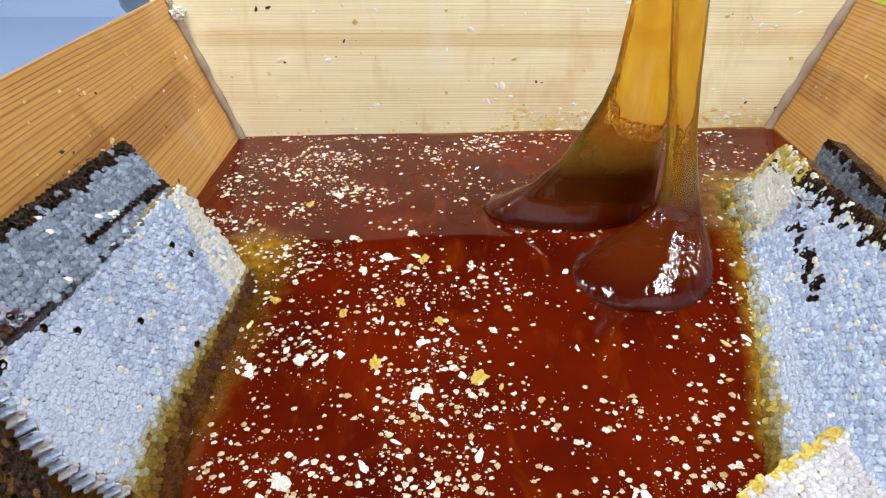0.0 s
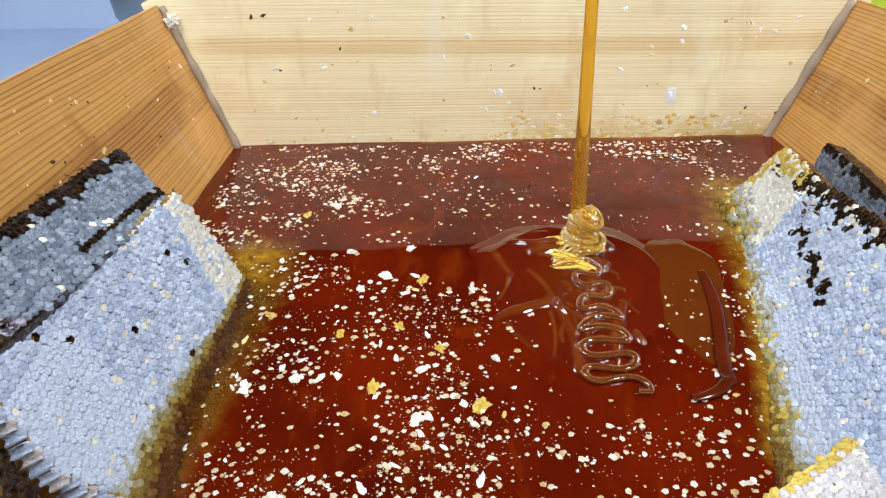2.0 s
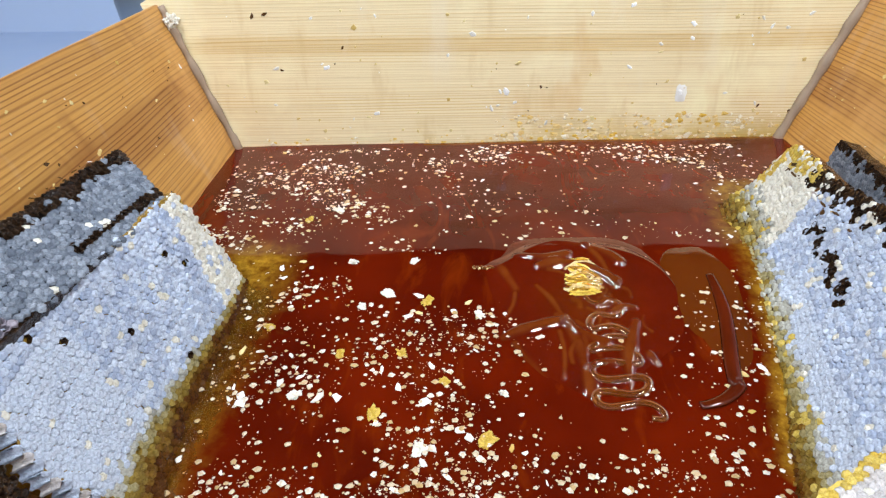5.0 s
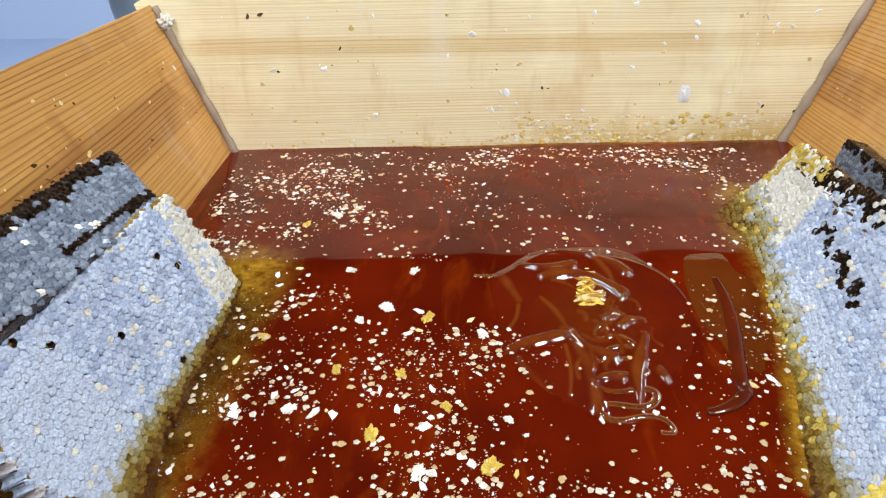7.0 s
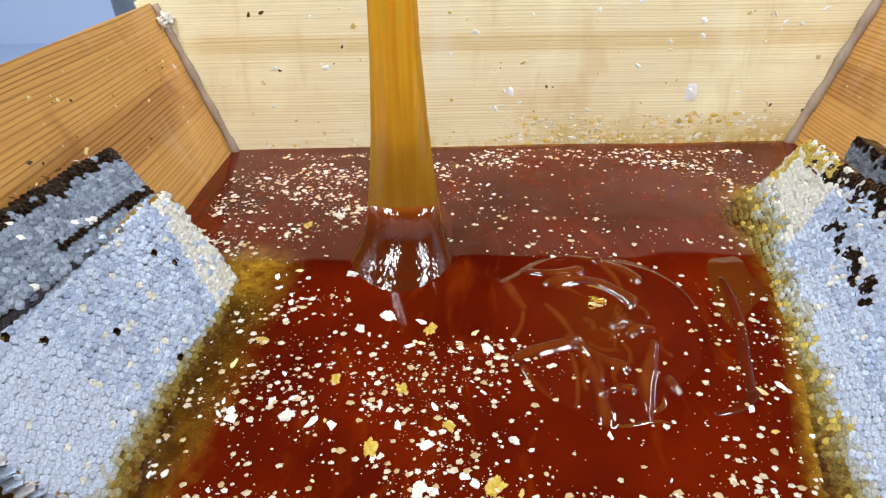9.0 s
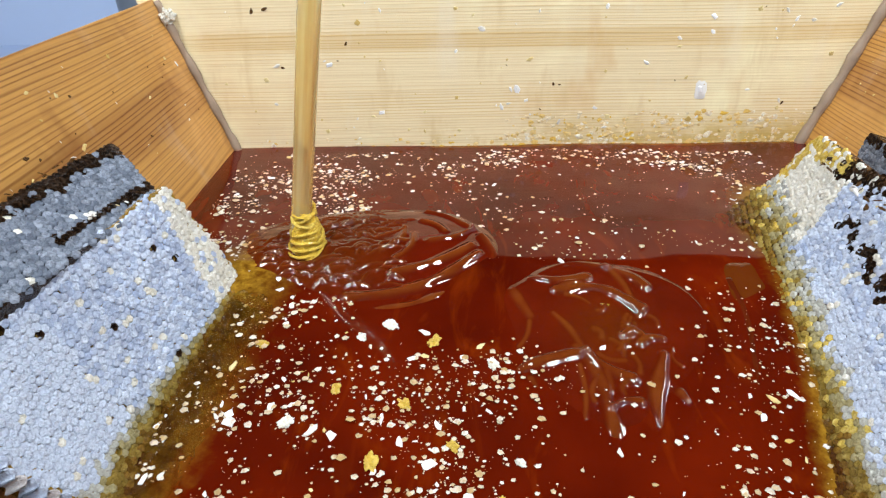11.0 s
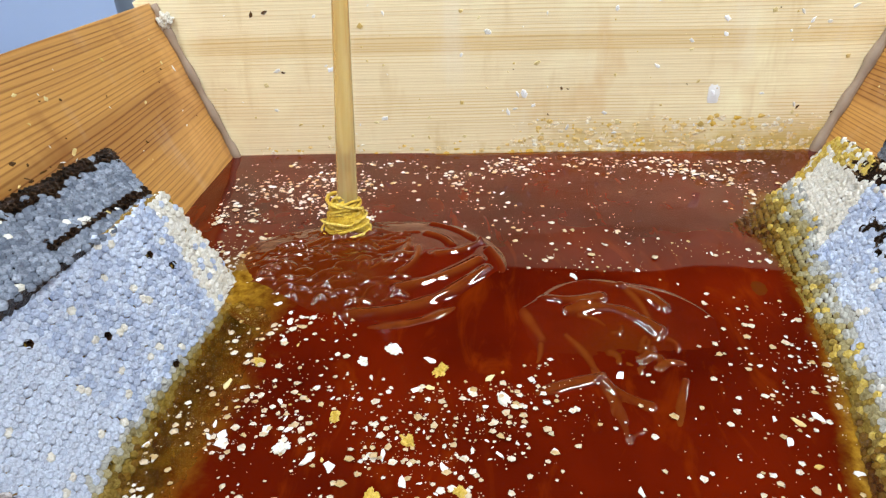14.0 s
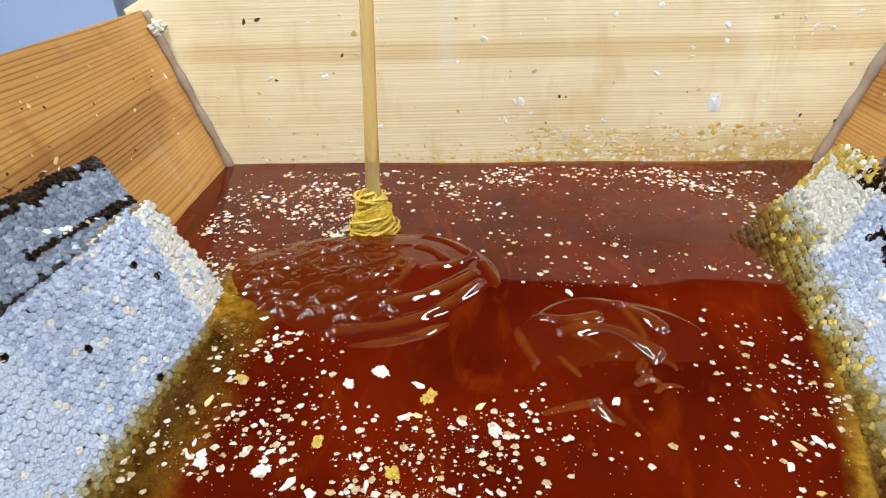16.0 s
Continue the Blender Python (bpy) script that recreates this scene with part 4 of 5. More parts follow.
def streams():
    s = {}
    s["sheet"] = thing("honey_stream", "wide folded sheet of clear amber honey pouring into the tub", "honey stream")
    s["curtain"] = part("curtain", loft([
        (-0.030, -0.020, 0.125, -0.204, 0.038, 1.0), (-0.010, -0.032, 0.130, -0.204, 0.043, 1.0), (-0.002, -0.034, 0.131, -0.205, 0.044, 0.95), (0.005, -0.030, 0.131, -0.207, 0.041, 0.85), (0.012, -0.020, 0.130, -0.211, 0.034, 0.7), (0.022, -0.006, 0.128, -0.217, 0.025, 0.55),
        (0.036, 0.010, 0.125, -0.226, 0.017, 0.40), (0.061, 0.030, 0.122, -0.235, 0.0115, 0.22), (0.082, 0.041, 0.121, -0.240, 0.009, 0.10), (0.097, 0.049, 0.120, -0.243, 0.008, 0.03), (0.120, 0.060, 0.117, -0.245, 0.0072, 0.0), (0.145, 0.067, 0.113, -0.247, 0.0066, 0.0), (0.200, 0.072, 0.105, -0.250, 0.006, 0.0), (0.300, 0.076, 0.102, -0.250, 0.006, 0.0), (0.500, 0.080, 0.098, -0.250, 0.006, 0.0)], 56, 0.05, 2), STREAM_HONEY, s["sheet"], "thin amber sheet of honey")
    s["bell"] = part("strand", loft([
        (-0.040, 0.044, 0.150, -0.304, 0.042, 1.0), (-0.024, 0.034, 0.157, -0.304, 0.047, 1.0), (-0.016, 0.032, 0.159, -0.303, 0.048, 0.95), (-0.008, 0.038, 0.160, -0.301, 0.044, 0.85), (0.000, 0.052, 0.160, -0.297, 0.038, 0.75), (0.010, 0.074, 0.158, -0.290, 0.029, 0.6), (0.022, 0.095, 0.154, -0.281, 0.020, 0.45), (0.036, 0.109, 0.150, -0.275, 0.0145, 0.32),
        (0.054, 0.114, 0.145, -0.272, 0.012, 0.22), (0.080, 0.113, 0.139, -0.271, 0.0105, 0.14), (0.104, 0.110, 0.134, -0.270, 0.010, 0.08), (0.150, 0.104, 0.128, -0.270, 0.010, 0.05), (0.204, 0.096, 0.123, -0.270, 0.010, 0.05), (0.300, 0.092, 0.118, -0.270, 0.009, 0.05), (0.450, 0.090, 0.110, -0.270, 0.008, 0.0)], 48, 0.07, 4), STREAM_HONEY, s["sheet"], "thick amber strand of honey")
    rows = [(-0.05, 0, 0, 0.026, 0.0125), (-0.004, 0, 0, 0.022, 0.0125), (0.006, 0, 0, 0.018, 0.012), (0.02, 0, 0, 0.0150, 0.011), (0.045, 0.001, 0, 0.0135, 0.0095), (0.07, 0.001, 0, 0.0105, 0.008), (0.12, 0, 0, 0.0085, 0.0072), (0.2, 0, 0, 0.0066, 0.0062), (0.3, 0, 0, 0.0056, 0.0054), (0.42, 0, 0, 0.0045, 0.0045), (0.6, 0, 0, 0.0035, 0.0035), (0.8, 0, 0, 0.0015, 0.0015)]
    s["strand"] = solid("honey_stream", lathe(rows, 18, 0.10, 5), GOLD_HONEY, "thin strand of clear amber honey running into the tub", "honey stream")
    rows = [(0.0, -0.004, 0.004, 0, 0.004, 0.2), (0.003, -0.016, 0.016, 0, 0.008, 0.18), (0.010, -0.027, 0.027, 0, 0.0105, 0.15), (0.022, -0.033, 0.033, 0, 0.012, 0.13), (0.05, -0.0345, 0.035, 0, 0.012, 0.13), (0.09, -0.034, 0.0335, 0, 0.0115, 0.16), (0.13, -0.029, 0.029, 0, 0.011, 0.15), (0.16, -0.025, 0.026, 0, 0.0105, 0.12), (0.19, -0.022, 0.023, 0, 0.0105, 0.05), (0.25, -0.018, 0.0185, 0, 0.0105, 0.02), (0.40, -0.0145, 0.0145, 0, 0.0105, 0.02), (0.47, -0.011, 0.011, 0, 0.009, 0.0), (0.55, -0.0075, 0.0075, 0, 0.007, 0.0), (0.65, -0.005, 0.005, 0, 0.005, 0.0), (0.82, -0.003, 0.003, 0, 0.003, 0.0)]
    s["column"] = solid("honey_stream", loft(rows, 40, 0.10, 9), COLUMN_HONEY, "thick column of amber honey falling with a rounded end", "honey stream")
    rows = [(-0.03, 0, 0, 0.0085, 0.008), (0.0, 0, 0, 0.0085, 0.008), (0.03, 0, 0, 0.0082, 0.0075), (0.10, 0, 0, 0.0084, 0.007), (0.20, 0, 0, 0.0086, 0.007), (0.28, 0, 0, 0.0072, 0.0065), (0.38, 0, 0, 0.0058, 0.0055), (0.55, 0, 0, 0.0052, 0.005), (0.8, 0, 0, 0.0045, 0.0045)]
    s["ribbon"] = solid("honey_stream", lathe(rows, 18, 0.06, 12), PALE_HONEY, "narrow pale ribbon of honey running into the tub", "honey stream")
    rows = [(-0.03, 0, 0, 0.046, 0.045), (-0.014, 0, 0, 0.049, 0.049), (-0.006, 0, 0, 0.050, 0.050), (0.0, 0, 0.001, 0.049, 0.047), (0.006, 0, 0.003, 0.046, 0.042), (0.012, 0.001, 0.006, 0.042, 0.035), (0.020, 0.002, 0.010, 0.038, 0.028), (0.030, 0.003, 0.014, 0.034, 0.021), (0.042, 0.003, 0.017, 0.031, 0.015), (0.056, 0.003, 0.018, 0.029, 0.0125)]
    s["mound"] = solid("honey_mound", lathe(rows, 32, 0.06, 15), MOUND_HONEY, "low glossy mound of freshly poured honey", "honey mound")
    s["first_coil"] = solid("honey_coil", coil_mesh(13, 0.0022), COIL_HONEY, "golden coils of honey rope heaped under the first stream", "honey coil")
    s["coil"] = solid("honey_coil", coil_mesh(31, 0.00115), WAX_FROTH, "yellow coiling pile of honey rope at the foot of the stream", "honey coil")
    return s


STREAM = streams()


def bow(x0, y0, x1, y1, k=0.0, n=12):
    """A line that bows to one side by k."""
    dx, dy = x1 - x0, y1 - y0
    q = math.hypot(dx, dy)
    return [(x0 + dx * s - dy / q * k * math.sin(math.pi * s), y0 + dy * s + dx / q * k * math.sin(math.pi * s)) for s in [i / (n - 1) for i in range(n)]]


FOLDS = []


def settle(o, cx, cy, born, sink, drift=None, held=None):
    FOLDS.append((o, cx, cy, born, sink, drift, held))


def rope(pts, radius, material, born, sink=0.002, flat=0.7, drift=0.02, heap=0.0):
    """A rope of honey that lies half sunk in the pool."""
    cx, cy = sum(p[0] for p in pts) / len(pts), sum(p[1] for p in pts) / len(pts)
    bm = bmesh.new()
    tube(bm, [(x - cx, y - cy, surf(y) - surf(cy) + 0.0022 + heap * (0.8 + 0.6 * math.sin(7 * i / len(pts))) * math.exp(-((x - cx) / 0.018) ** 2)) for i, (x, y) in enumerate(pts)], lambda s: radius * (0.35 + 0.65 * math.sin(math.pi * min(1, max(0, 0.04 + 0.92 * s))) ** 0.5), 8, flat)
    o = solid("honey_rope", bm, material, "thin looping rope of clear honey on the pool", "honey rope", "ropes of fresh honey")
    settle(o, cx, cy, born, sink, drift)


def puddle(label, cx, cy, rx, ry, ridges, rough, born, sink, held, dome=0.0, tall=1.0, fresh=0.0, lip=0.0017, tilt=0.0, crisp=2, slide=None):
    """A patch of fresh honey with soft raised folds. ridges: polylines with a half width and a height."""
    n = 230
    gx, gy = np.meshgrid(np.linspace(-1.12, 1.12, n), np.linspace(-1.12, 1.12, n))
    X, Y = cx + rx * gx, cy + ry * gy
    wob = np.array([[0.16 * noise.noise(Vector((a * 1.6, b * 1.6, cx * 40))) for a, b in zip(ra, rb)] for ra, rb in zip(gx, gy)])
    q = np.sqrt(gx**2 + gy**2) + wob
    H = lip - 3.5 * lip * np.clip((q - 0.62) / 0.48, 0, 1) ** 2 + tilt * np.clip(Y - cy, 0, 1) * np.clip((1.02 - q) / 0.10, 0, 1) + dome * np.clip(1 - gx**2 - (gy - 0.35) ** 2 / np.where(gy > 0.35, 0.5, 1.7), 0, 1)
    G = np.zeros(X.shape)
    soft = np.array([[0.85 + 0.6 * noise.noise(Vector((a * 45, b * 45, born))) for a, b in zip(ra, rb)] for ra, rb in zip(X, Y)]).clip(0.45, 1.3)
    for pts, w, h in ridges:
        d = np.full(X.shape, 9.0)
        w = w * soft
        for (ax, ay), (bx, by) in zip(pts, pts[1:]):
            ux, uy = bx - ax, by - ay
            s = np.clip(((X - ax) * ux + (Y - ay) * uy) / (ux * ux + uy * uy + 1e-12), 0, 1)
            d = np.minimum(d, np.hypot(X - ax - s * ux, Y - ay - s * uy))
        rim = np.clip((0.98 - q) / 0.16, 0, 1)
        H += tall * h * np.exp(-((d / w) ** crisp)) * rim
        # mask of the painted sheen along the folds
        G = np.maximum(G, np.exp(-((d / (0.80 * w)) ** 3)) * rim * np.clip(soft, 0, 1))
    me_verts, amber = [], []
    for j in range(n):
        for i in range(n):
            x, y = X[j, i], Y[j, i]
            p = Vector((x * 55, y * 90, born))
            k = rough(x, y) * max(0, min(1, (1 - q[j, i]) / 0.1))
            z = H[j, i] + k * (abs(noise.noise(p)) - 0.2 + 0.5 * abs(noise.noise(p * 2.1)))
            me_verts.append((x - cx, y - cy, z + surf(y) - surf(cy)))
            amber.append(min(1, k / 0.0016) * 0.9 + fresh)
    faces = [(j * n + i, j * n + i + 1, (j + 1) * n + i + 1, (j + 1) * n + i) for j in range(n - 1) for i in range(n - 1) if q[j, i] < 1.1]
    me = bpy.data.meshes.new("honey_puddle")
    me.from_pydata(me_verts, [], faces)
    me.materials.append(PUDDLE_HONEY)
    me.polygons.foreach_set("use_smooth", [True] * len(me.polygons))
    me.attributes.new("fresh", "FLOAT", "POINT").data.foreach_set("value", amber)
    me.attributes.new("fold_sheen", "FLOAT", "POINT").data.foreach_set("value", G.ravel())
    bm = bmesh.new()
    bm.from_mesh(me)
    bmesh.ops.delete(bm, geom=[v for v in bm.verts if not v.link_faces], context="VERTS")
    bm.to_mesh(me)
    bm.free()
    o = tagged(new("honey_puddle", me), label, "honey puddle", "puddles of fresh honey")
    o.modifiers.new("body", "SOLIDIFY").thickness = 0.006
    o.modifiers["body"].offset = -1
    settle(o, cx, cy, born, sink, slide, held)


def puddles():
    # the first pour
    ridges = [
        (bow(-0.057, -0.285, 0.023, -0.284, 0.010), 0.0055, 0.0024),
        (bow(-0.044, -0.289, 0.004, -0.298, -0.006), 0.0052, 0.0023),
        (bow(0.023, -0.284, 0.047, -0.306, 0.003), 0.0049, 0.0022),
        (bow(0.024, -0.288, 0.036, -0.324, 0.003), 0.0030, 0.0006),
        (bow(-0.020, -0.309, 0.039, -0.327, 0.010), 0.0049, 0.0022),
        (bow(-0.057, -0.284, -0.041, -0.332, -0.002), 0.0044, 0.0009),
        (bow(-0.024, -0.330, -0.008, -0.357, 0.002), 0.0026, 0.0006),
        (bow(-0.042, -0.337, -0.051, -0.358, 0.002), 0.0024, 0.0005),
        (bow(-0.062, -0.381, -0.005, -0.363, 0.002), 0.0039, 0.0017),
        (bow(-0.005, -0.364, 0.022, -0.384, -0.003), 0.0046, 0.0020),
        (bow(0.049, -0.366, 0.034, -0.424, -0.004), 0.0048, 0.0016),
        (bow(0.053, -0.396, 0.062, -0.428, 0.003), 0.0040, 0.0014),
        (bow(-0.004, -0.366, 0.004, -0.424, 0.003), 0.0052, 0.0014),
        (bow(-0.046, -0.384, -0.012, -0.426, -0.004), 0.0044, 0.0012),
        (bow(0.027, -0.366, 0.029, -0.380, 0.002), 0.0026, 0.0006),
        (bow(-0.011, -0.374, -0.013, -0.413, 0.002), 0.0024, 0.0005),
        (bow(0.001, -0.384, -0.005, -0.401, -0.003), 0.0024, 0.0005),
        (bow(0.005, -0.406, 0.025, -0.402, 0.003), 0.0033, 0.0015),
        (bow(0.023, -0.350, 0.036, -0.348, 0.003), 0.0033, 0.0015),
        (bow(0.034, -0.356, 0.051, -0.353, 0.003), 0.0033, 0.0015),
    ]
    rng = random.Random(19)
    for _ in range(16):
        x, y, a = rng.gauss(0.02, 0.017), rng.gauss(-0.352, 0.022), rng.uniform(0, 3.1)
        q = rng.uniform(0.004, 0.010)
        ridges.append((bow(x - q * math.cos(a), y - q * math.sin(a), x + q * math.cos(a), y + q * math.sin(a), rng.uniform(-0.004, 0.004)), rng.uniform(0.0016, 0.0030), rng.uniform(0.0003, 0.0007)))
    puddle("fresh red-brown honey with soft folds sinking into the pool", 0.008, -0.348, 0.084, 0.084, ridges, lambda x, y: 0.0008 * math.exp(-((x - 0.015) / 0.03) ** 2 - ((y + 0.345) / 0.03) ** 2) + 0.0001, 0.95, 0.0004, 8.5, 0.0, 1.1, tilt=0.055, crisp=4)
    # a long finger of honey that hooks round at its end
    hook = [(0.114 - 0.008 * (i / 59) + 0.003 * math.sin(i * 0.08), -0.306 - 0.100 * (i / 59)) for i in range(60)]
    hook += [(0.106 - 0.016 * (1 - math.cos(a)) - 0.012 * a, -0.406 - 0.017 * math.sin(a)) for a in [1.5 * i / 29 for i in range(1, 30)]]
    rope(hook, 0.0060, AMBER_FOLD, 0.95, 0.0030, 0.42, 0)
    # the rope that folded to and fro as the stream drew back
    rope([(0.020 + (0.0105 + 0.000062 * i) * math.sin(i * 0.172 + 0.5 * math.sin(i * 0.05)) + 0.00004 * i + 0.002 * math.sin(i * 0.031), -0.318 - 0.00060 * i + 0.0034 * math.sin(i * 0.344 + 0.5) + 0.0015 * math.sin(i * 0.071)) for i in range(200)], 0.0040, ROPE_HONEY, 1.25, 0.0042, 0.75, 0.03)
    rng = random.Random(3)
    for k in range(14):
        w = 0.0130 + 0.0036 * (k % 4)
        pts = [(0.016 + 1.15 * w * math.sin(i * (0.31 + 0.05 * (k % 5)) + k) + rng.gauss(0, 0.0008), -0.318 + 0.8 * w * math.sin(i * (0.23 + 0.07 * (k % 6)) + 2 * k) + rng.gauss(0, 0.0006)) for i in range(90)]
        rope(pts, 0.0012 if k % 3 else 0.0019, [COIL_HONEY, HEAP_FROTH, COIL_HONEY, WAX_FROTH][k % 4], 1.5 + 0.09 * k, 0.0080 + 0.0006 * (k % 3), 0.9, 0.045, 0.006)
    # the broken thread's tail, a chain of small bubbles
    for k in range(2):
        rope([(-0.072 + 0.00064 * i + 0.0012 * math.sin(i * 1.3 + k), -0.299 - 0.00014 * i + 0.0034 * math.sin(i * 0.035) + 0.0016 * math.sin(i * 1.9 + 2 * k)) for i in range(140)], 0.0013, [HEAP_FROTH, ROPE_HONEY][k], 3.0, 0.0022 + 0.001 * (1 - k), 0.9, 0.03)
    # a clear amber lens of honey between the folds and the slab
    puddle("clear amber lens of fresh honey beside the comb slab", 0.100, -0.350, 0.036, 0.066, [], lambda x, y: 0.00005, 0.95, 0.0010, 8.5, fresh=0.85, lip=0.0008, slide=0.022)
    # the second pour
    ridges = [
        (bow(-0.170, -0.341, -0.057, -0.290, -0.014), 0.0048, 0.0024),
        (bow(-0.057, -0.290, -0.066, -0.250, -0.004), 0.0057, 0.0029),
        (bow(-0.172, -0.327, -0.070, -0.277, -0.014), 0.0046, 0.0023),
        (bow(-0.140, -0.303, -0.076, -0.267, -0.006), 0.0048, 0.0024),
        (bow(-0.114, -0.208, -0.074, -0.240, 0.004), 0.0048, 0.0024),
        (bow(-0.074, -0.240, -0.110, -0.262, 0.005), 0.0044, 0.0022),
        (bow(-0.118, -0.228, -0.098, -0.246, 0.003), 0.0034, 0.0017),
        (bow(-0.124, -0.252, -0.138, -0.286, 0.005), 0.0030, 0.0015),
        (bow(-0.132, -0.240, -0.150, -0.276, 0.006), 0.0030, 0.0015),
    ]
    rng = random.Random(27)
    for _ in range(110):
        x, y = rng.uniform(-0.245, -0.135), rng.uniform(-0.318, -0.198)
        q, tilt = rng.uniform(0.004, 0.012), rng.gauss(0.15, 0.35)
        ridges.append((bow(x - q, y - q * tilt, x + q, y + q * tilt, rng.uniform(0.001, 0.006), 7), rng.uniform(0.0009, 0.0016), rng.uniform(0.0006, 0.0013)))
    puddle("fresh dark honey puddle with curved folds and fine ripples", -0.158, -0.268, 0.112, 0.080, ridges, lambda x, y: 0.0009 * max(0, min(1, (-0.120 - x) / 0.05)) * max(0, min(1, (y + 0.335) / 0.03)), 9.9, 0.0004, 16.0, 0.006, 1.35)


puddles()


def clumps():
    """Larger yellow clumps of wax that drift with the honey."""
    rng = random.Random(41)
    for x, y, r in ((-0.210, -0.472, 0.0085), (-0.222, -0.485, 0.006), (-0.109, -0.289, 0.007), (-0.118, -0.250, 0.006), (-0.075, -0.405, 0.008), (-0.07, -0.30, 0.006), (-0.216, -0.190, 0.006), (-0.140, -0.285, 0.007), (-0.16, -0.30, 0.005), (-0.19, -0.17, 0.007), (-0.12, -0.415, 0.006), (-0.13, -0.335, 0.006), (-0.175, -0.345, 0.005), (-0.10, -0.355, 0.005), (-0.205, -0.385, 0.006), (-0.15, -0.39, 0.007), (-0.06, -0.365, 0.004), (-0.23, -0.33, 0.005), (-0.17, -0.255, 0.005)):
        bm = bmesh.new()
        ball = bmesh.ops.create_icosphere(bm, subdivisions=4, radius=1.0)
        off = Vector((rng.uniform(0, 50), rng.uniform(0, 50), 0))
        for v in ball["verts"]:
            d = v.co.copy()
            k = 0.75 + 0.55 * noise.noise(d * 1.6 + off) + 0.35 * noise.noise(d * 4.2 + off)
            v.co = Vector((d.x * k * r, d.y * k * r * 0.7, d.z * k * 0.0016 + 0.0007 * abs(noise.noise(d * 7 + off))))
        o = solid("wax_clump", bm, [YELLOW_WAX, CREAM_WAX][rng.random() < 0.3], "flat yellowish clump of wet wax floating on honey", "wax clump", "wax clumps on the honey", smooth=False)
        FLOATING.append((o, x, y, rng.uniform(0, 360), 0.0))


clumps()


# ---------------------------------------------------------------- behind the tub
def background():
    t = thing("steel_vessel", "dull grey steel vessel with an olive lid standing behind the tub", "vessel")
    x, y = -0.86, 1.36
    part("body", lathe([(FLOOR, x, y, 0.15, 0.15), (-0.118, x, y, 0.15, 0.15), (-0.115, x, y, 0.18, 0.18), (-0.107, x, y, 0.195, 0.195), (-0.095, x, y, 0.203, 0.203), (-0.05, x, y, 0.208, 0.208), (0.075, x, y, 0.212, 0.212)], 40), STEEL, t)
    part("lid", lathe([(0.076, x, y, 0.19, 0.19), (0.10, x, y, 0.185, 0.185), (0.13, x, y, 0.18, 0.18)], 40), OLIVE_PLASTIC, t, "olive plastic lid")
    t = thing("lime_crate", "lime green plastic crate behind the tub", "crate")
    part("body", box(0.95, 0.95, FLOOR, 1.45, 1.35, 0.2, 0.01), LIME_PLASTIC, t, smooth=False)
    t = thing("black_bin", "black plastic bin standing behind the tub", "bin")
    part("body", box(0.72, 1.4, FLOOR, 1.1, 1.8, 0.2, 0.02), BLACK_PLASTIC, t, smooth=False)


background()


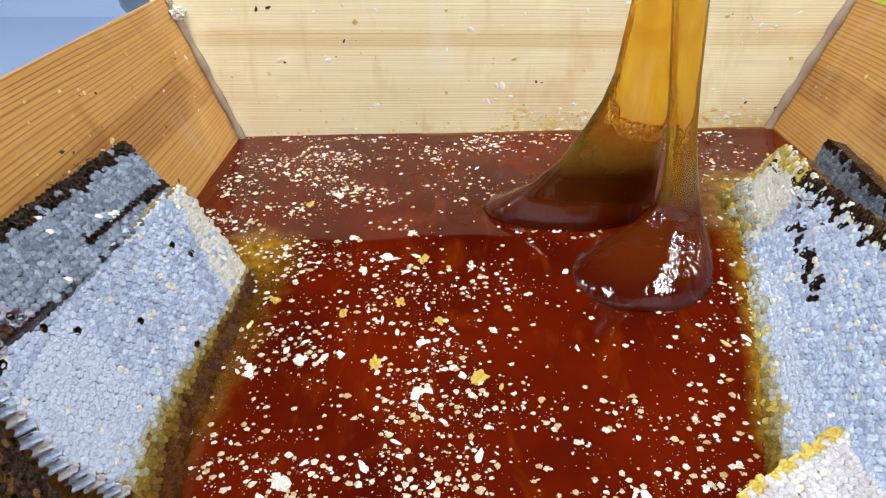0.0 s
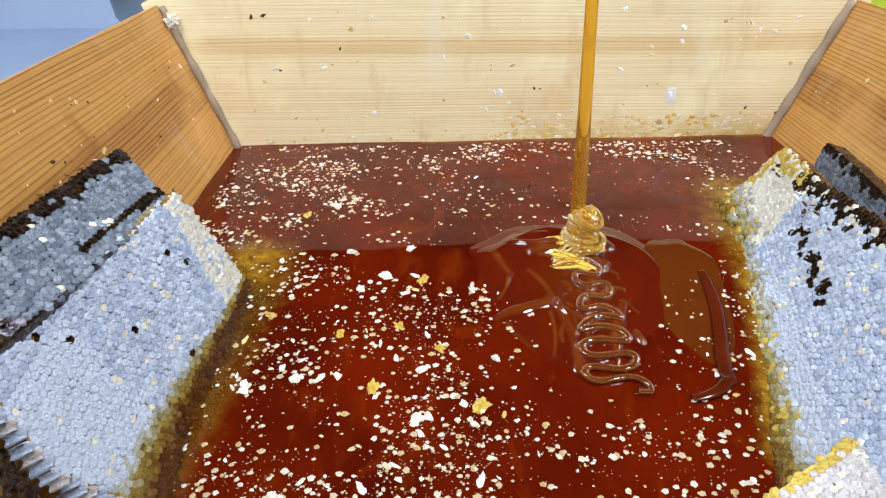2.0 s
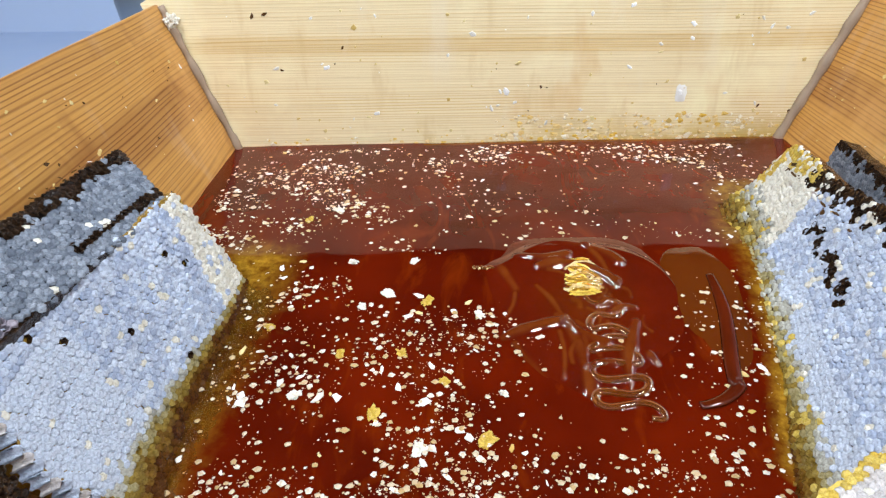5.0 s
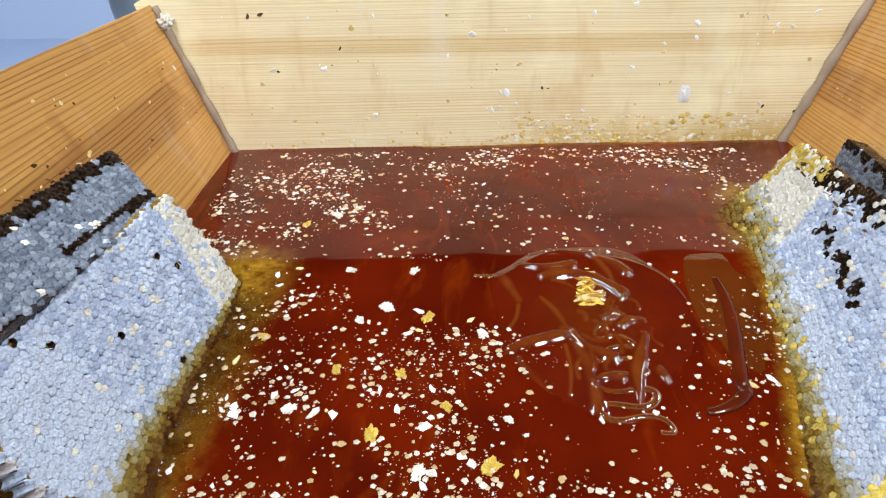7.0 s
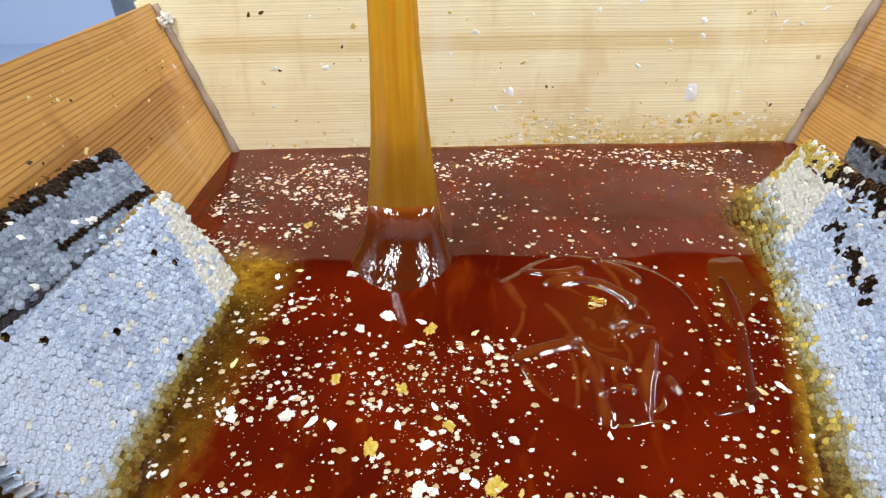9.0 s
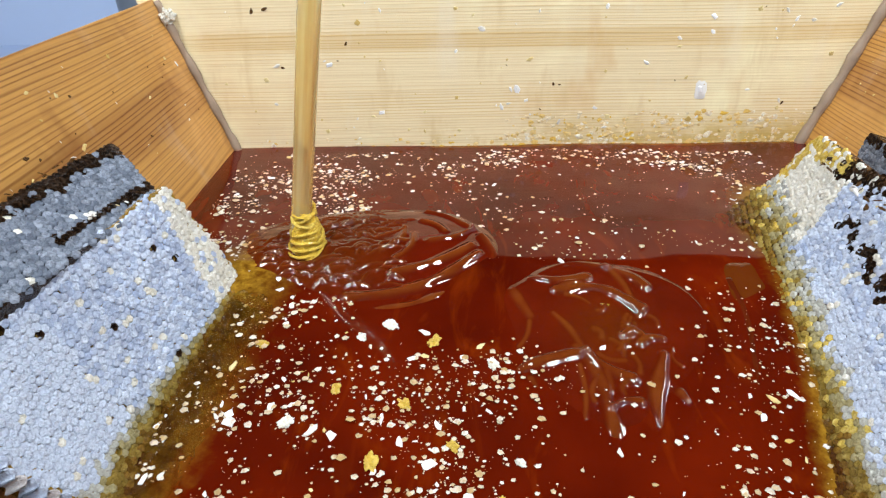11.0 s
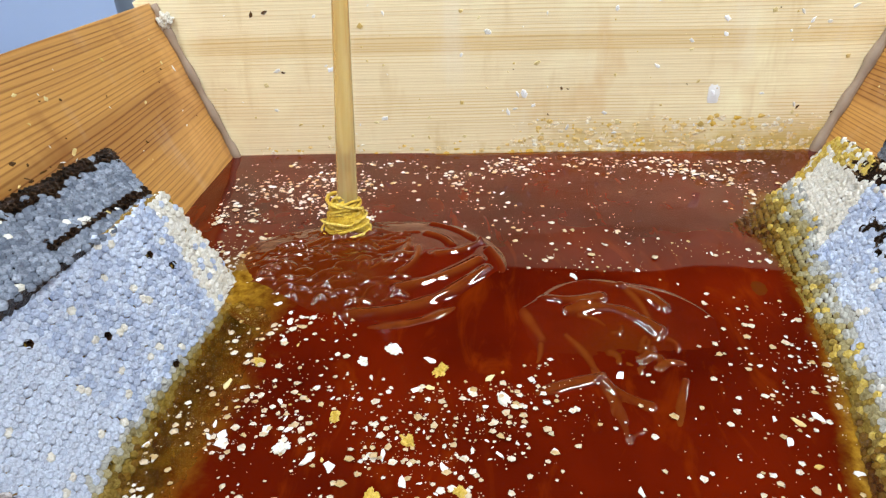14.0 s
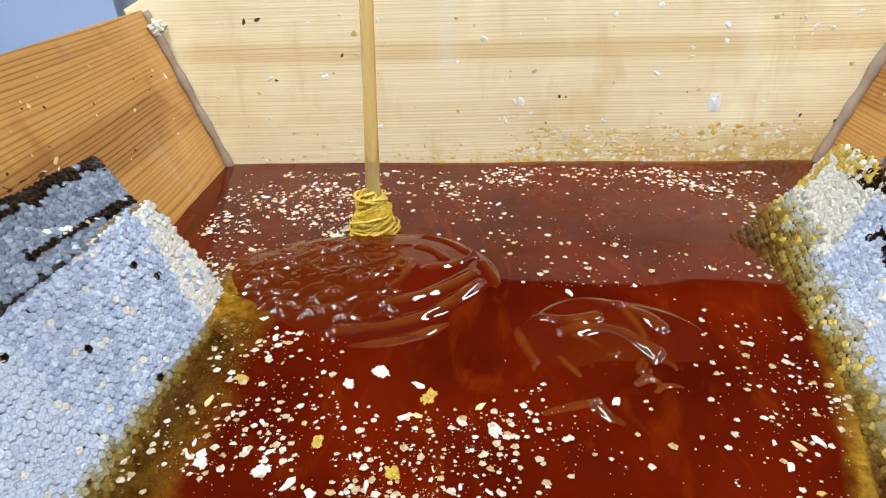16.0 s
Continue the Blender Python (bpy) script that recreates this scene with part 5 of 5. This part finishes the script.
# ---------------------------------------------------------------- what moves
def motions():
    times = [0, 1, 2, 4, 6, 8, 10, 12, 14, 16]
    walk(POOL, [(t, pose(0, 0, level(t)[0], 0, level(t)[1], 0)) for t in times])
    for o, x, y, turn, lift in FLOATING:
        rows = []
        for t in (0, 4, 8, 12, 16):
            px, py = flow(x, y, t)
            slope = math.degrees(math.atan((surf(py + 0.005) - surf(py - 0.005)) / 0.01)) if turn else 0
            rows.append((t, pose(px, py, honey_z(px, py, t) + lift, slope, level(t)[1], 0) @ pose(0, 0, 0, 0, 0, turn)))
        size = o.scale.copy()
        walk(o, rows)
        o.scale = size
    for o, cx, cy, born, sink, drift, held in FOLDS:
        def at(t, dz):
            if held is not None:
                (px, py), (qx, qy), (sx, sy) = flow(cx, cy, t), flow(cx, cy, held), spot(cx, cy, held)
                x, y = sx + 0.7 * (px - qx) + (drift or 0) * min(1.5, max(0, (t - 3.5) / 4)), sy + 0.7 * (py - qy)
            else:
                x, y = spot(cx, cy + drift * (math.exp(-(t - born) / 4) - math.exp(-(8.5 - born) / 4)), t)
            dip = 2.1 * max(0, t - 9) / 7 if held == 8.5 else 0
            return pose(x, y, honey_z(x, y, t) + dz - 0.075 * math.sin(radians(dip)), dip, level(t)[1], 0)
        rows = [(0, at(born, -0.03)), (born - 0.15, at(born, -0.03)), (born + 0.1, at(born, 0.0))]
        for t in (2.5, 4, 6, 8, 10, 12, 14, 16):
            if t > born + 0.4:
                late = 0.0004 * max(0, t - 6) if held is None else 0
                rows.append((t, at(t, -sink * (1 - math.exp(-(t - born) / 4)) - late)))
        walk(o, rows)
    # the slab's free end swings slowly towards the tub wall
    slab_at, pivot = RIGHT_SLAB[1], RIGHT_SLAB[1] + RIGHT_SLAB[2] * -0.15
    turn = lambda t: sway(t) @ pose(pivot.x, pivot.y, 0, 0, 0, 6.5 * progress(t)) @ pose(slab_at.x - pivot.x, slab_at.y - pivot.y, slab_at.z)
    for still in (LEFT_SLAB, GREY_SLAB, FAR_SLAB, OLD_SLAB):
        at_rest = pose(*still[1])
        walk(still[0], [(t, sway(t) @ at_rest) for t in (0, 4, 8, 12, 16)])
    walk(RIGHT_SLAB[0], [(t, turn(t)) for t in (0, 4, 8, 12, 16)])
    base = LOOSE_SLAB[0].location.copy()
    walk(LOOSE_SLAB[0], [(t, sway(t) @ pose(base.x + dx, base.y + dy, base.z + dz)) for t, dx, dy, dz in ((0, 0, 0, 0), (3, 0.006, -0.006, -0.001), (8.5, 0.020, -0.020, -0.003), (12, 0.045, -0.042, -0.007), (16, 0.075, -0.065, -0.012))])
    S = STREAM
    walk(S["curtain"], [(0, pose(0, 0, 0)), (0.25, pose(0.005, 0, -0.008)), (0.4, pose(0.008, -0.002, -0.025)), (0.5, pose(0.010, -0.006, -0.045)), (0.65, pose(0.002, -0.03, -0.10)), (0.8, pose(-0.010, -0.05, -0.24)), (0.9, pose(-0.018, -0.06, -0.50)), (0.95, pose(-0.02, -0.06, -0.64)), (16, pose(-0.02, -0.06, -0.64))])
    walk(S["bell"], [(0, pose(0, 0, 0)), (0.5, pose(-0.010, 0.0, 0.0)), (0.7, pose(-0.028, -0.006, -0.004)), (0.8, pose(-0.036, -0.012, -0.010)), (0.88, pose(-0.041, -0.017, -0.030)), (0.96, pose(-0.046, -0.02, -0.52)), (1.1, pose(-0.046, -0.02, -0.58)), (16, pose(-0.046, -0.02, -0.58))])
    foot = [(0, 0.075, -0.320, 0.45, 3, 0), (0.66, 0.075, -0.320, 0.45, 3, 0), (0.86, 0.084, -0.356, -0.016, -2, 0), (1.0, 0.088, -0.368, -0.018, -4, -0.01), (1.2, 0.088, -0.338, -0.014, -4.6, -0.03), (1.5, 0.082, -0.280, -0.006, -4.4, -0.05), (1.8, 0.060, -0.262, -0.004, -3.2, -0.09), (2.0, 0.049, -0.254, -0.004, -2.2, -0.16), (2.2, 0.046, -0.252, -0.004, -0.5, -0.28), (2.5, 0.043, -0.252, -0.004, 0.5, -0.45), (2.75, 0.036, -0.252, -0.004, 0, -0.60), (2.95, 0.032, -0.252, -0.004, 0, -0.88), (3.2, 0.032, -0.252, -0.004, 0, -0.95), (16, 0.032, -0.252, -0.004, 0, -0.95)]
    walk(S["strand"], [(t, pose(a, b, c, 0, lean, 0) @ pose(0, 0, fall)) for t, a, b, c, lean, fall in foot])
    heap = [(0.95, 0.088, -0.372, 0.45), (1.2, 0.088, -0.344, 0.6), (1.5, 0.080, -0.296, 0.95), (1.8, 0.060, -0.272, 1.0), (2.0, 0.050, -0.264, 1.0), (2.5, 0.043, -0.264, 0.6), (2.95, 0.032, -0.268, 0.15)]
    walk(S["first_coil"], [(0, pose(0.088, -0.372, -0.08)), (0.85, pose(0.088, -0.372, -0.08))] + [(t, pose(a, b, honey_z(a, b, t) - 0.020 * (1 - up), 0, 0, 60 * t)) for t, a, b, up in heap] + [(4.0, pose(0.026, -0.28, -0.055)), (16, pose(0.026, -0.28, -0.08))])
    x, y = -0.111, -0.242
    walk(S["column"], [(0, pose(x, y, 0.62)), (7.6, pose(x, y, 0.62)), (8.2, pose(x, y, 0.26)), (8.3, pose(x, y, 0.19)), (8.4, pose(x, y, 0.13)), (8.5, pose(x, y, 0.068)), (8.6, pose(x, y, 0.015)), (8.7, pose(x, y, -0.045)), (9.3, pose(x, y, -0.12)), (9.6, pose(x - 0.004, y, -0.26)), (9.9, pose(x - 0.012, y, -0.46)), (10.3, pose(x - 0.025, y, -0.88)), (16, pose(x - 0.025, y, -0.88))])
    x, y = -0.115, -0.262
    walk(S["mound"], [(0, pose(x, y, -0.08)), (8.62, pose(x, y, -0.08)), (8.72, pose(x, y, -0.042)), (8.8, pose(x, y, -0.024)), (9.0, pose(x + 0.002, y, -0.020)), (9.3, pose(x + 0.003, y, -0.024)), (9.7, pose(x, y, -0.040)), (10.1, pose(x, y, -0.075)), (11, pose(x, y, -0.09)), (16, pose(x, y, -0.09))])
    foot = [(9.9, -0.123, -0.242, 0), (10.3, -0.137, -0.242, 1.5), (10.6, -0.17, -0.250, 5), (11.3, -0.212, -0.238, 11), (11.5, -0.220, -0.233, 11.5), (12, -0.238, -0.221, 11.5), (12.5, -0.238, -0.213, 7.7), (13, -0.223, -0.215, 8), (13.5, -0.190, -0.207, 5), (14, -0.167, -0.206, 3.3), (14.5, -0.158, -0.193, 3), (15, -0.158, -0.182, 3.9), (15.5, -0.150, -0.175, 2.7), (16, -0.142, -0.175, 2.4)]
    up = [(0, pose(-0.12, -0.242, 0.9)), (9.6, pose(-0.12, -0.242, 0.9)), (9.8, pose(-0.120, -0.242, 0.3))]
    walk(S["ribbon"], up + [(t, pose(a, b, honey_z(a, b, t) + 0.02, 0, lean, 0) @ pose(0, 0, -0.065 * max(0, t - 11.3))) for t, a, b, lean in foot])
    walk(S["coil"], [(0, pose(-0.15, -0.25, -0.08)), (9.8, pose(-0.15, -0.25, -0.08))] + [(t, pose(a, b, honey_z(a, b, t), 0, 0, 25 * t)) for t, a, b, lean in foot[2:]])


motions()
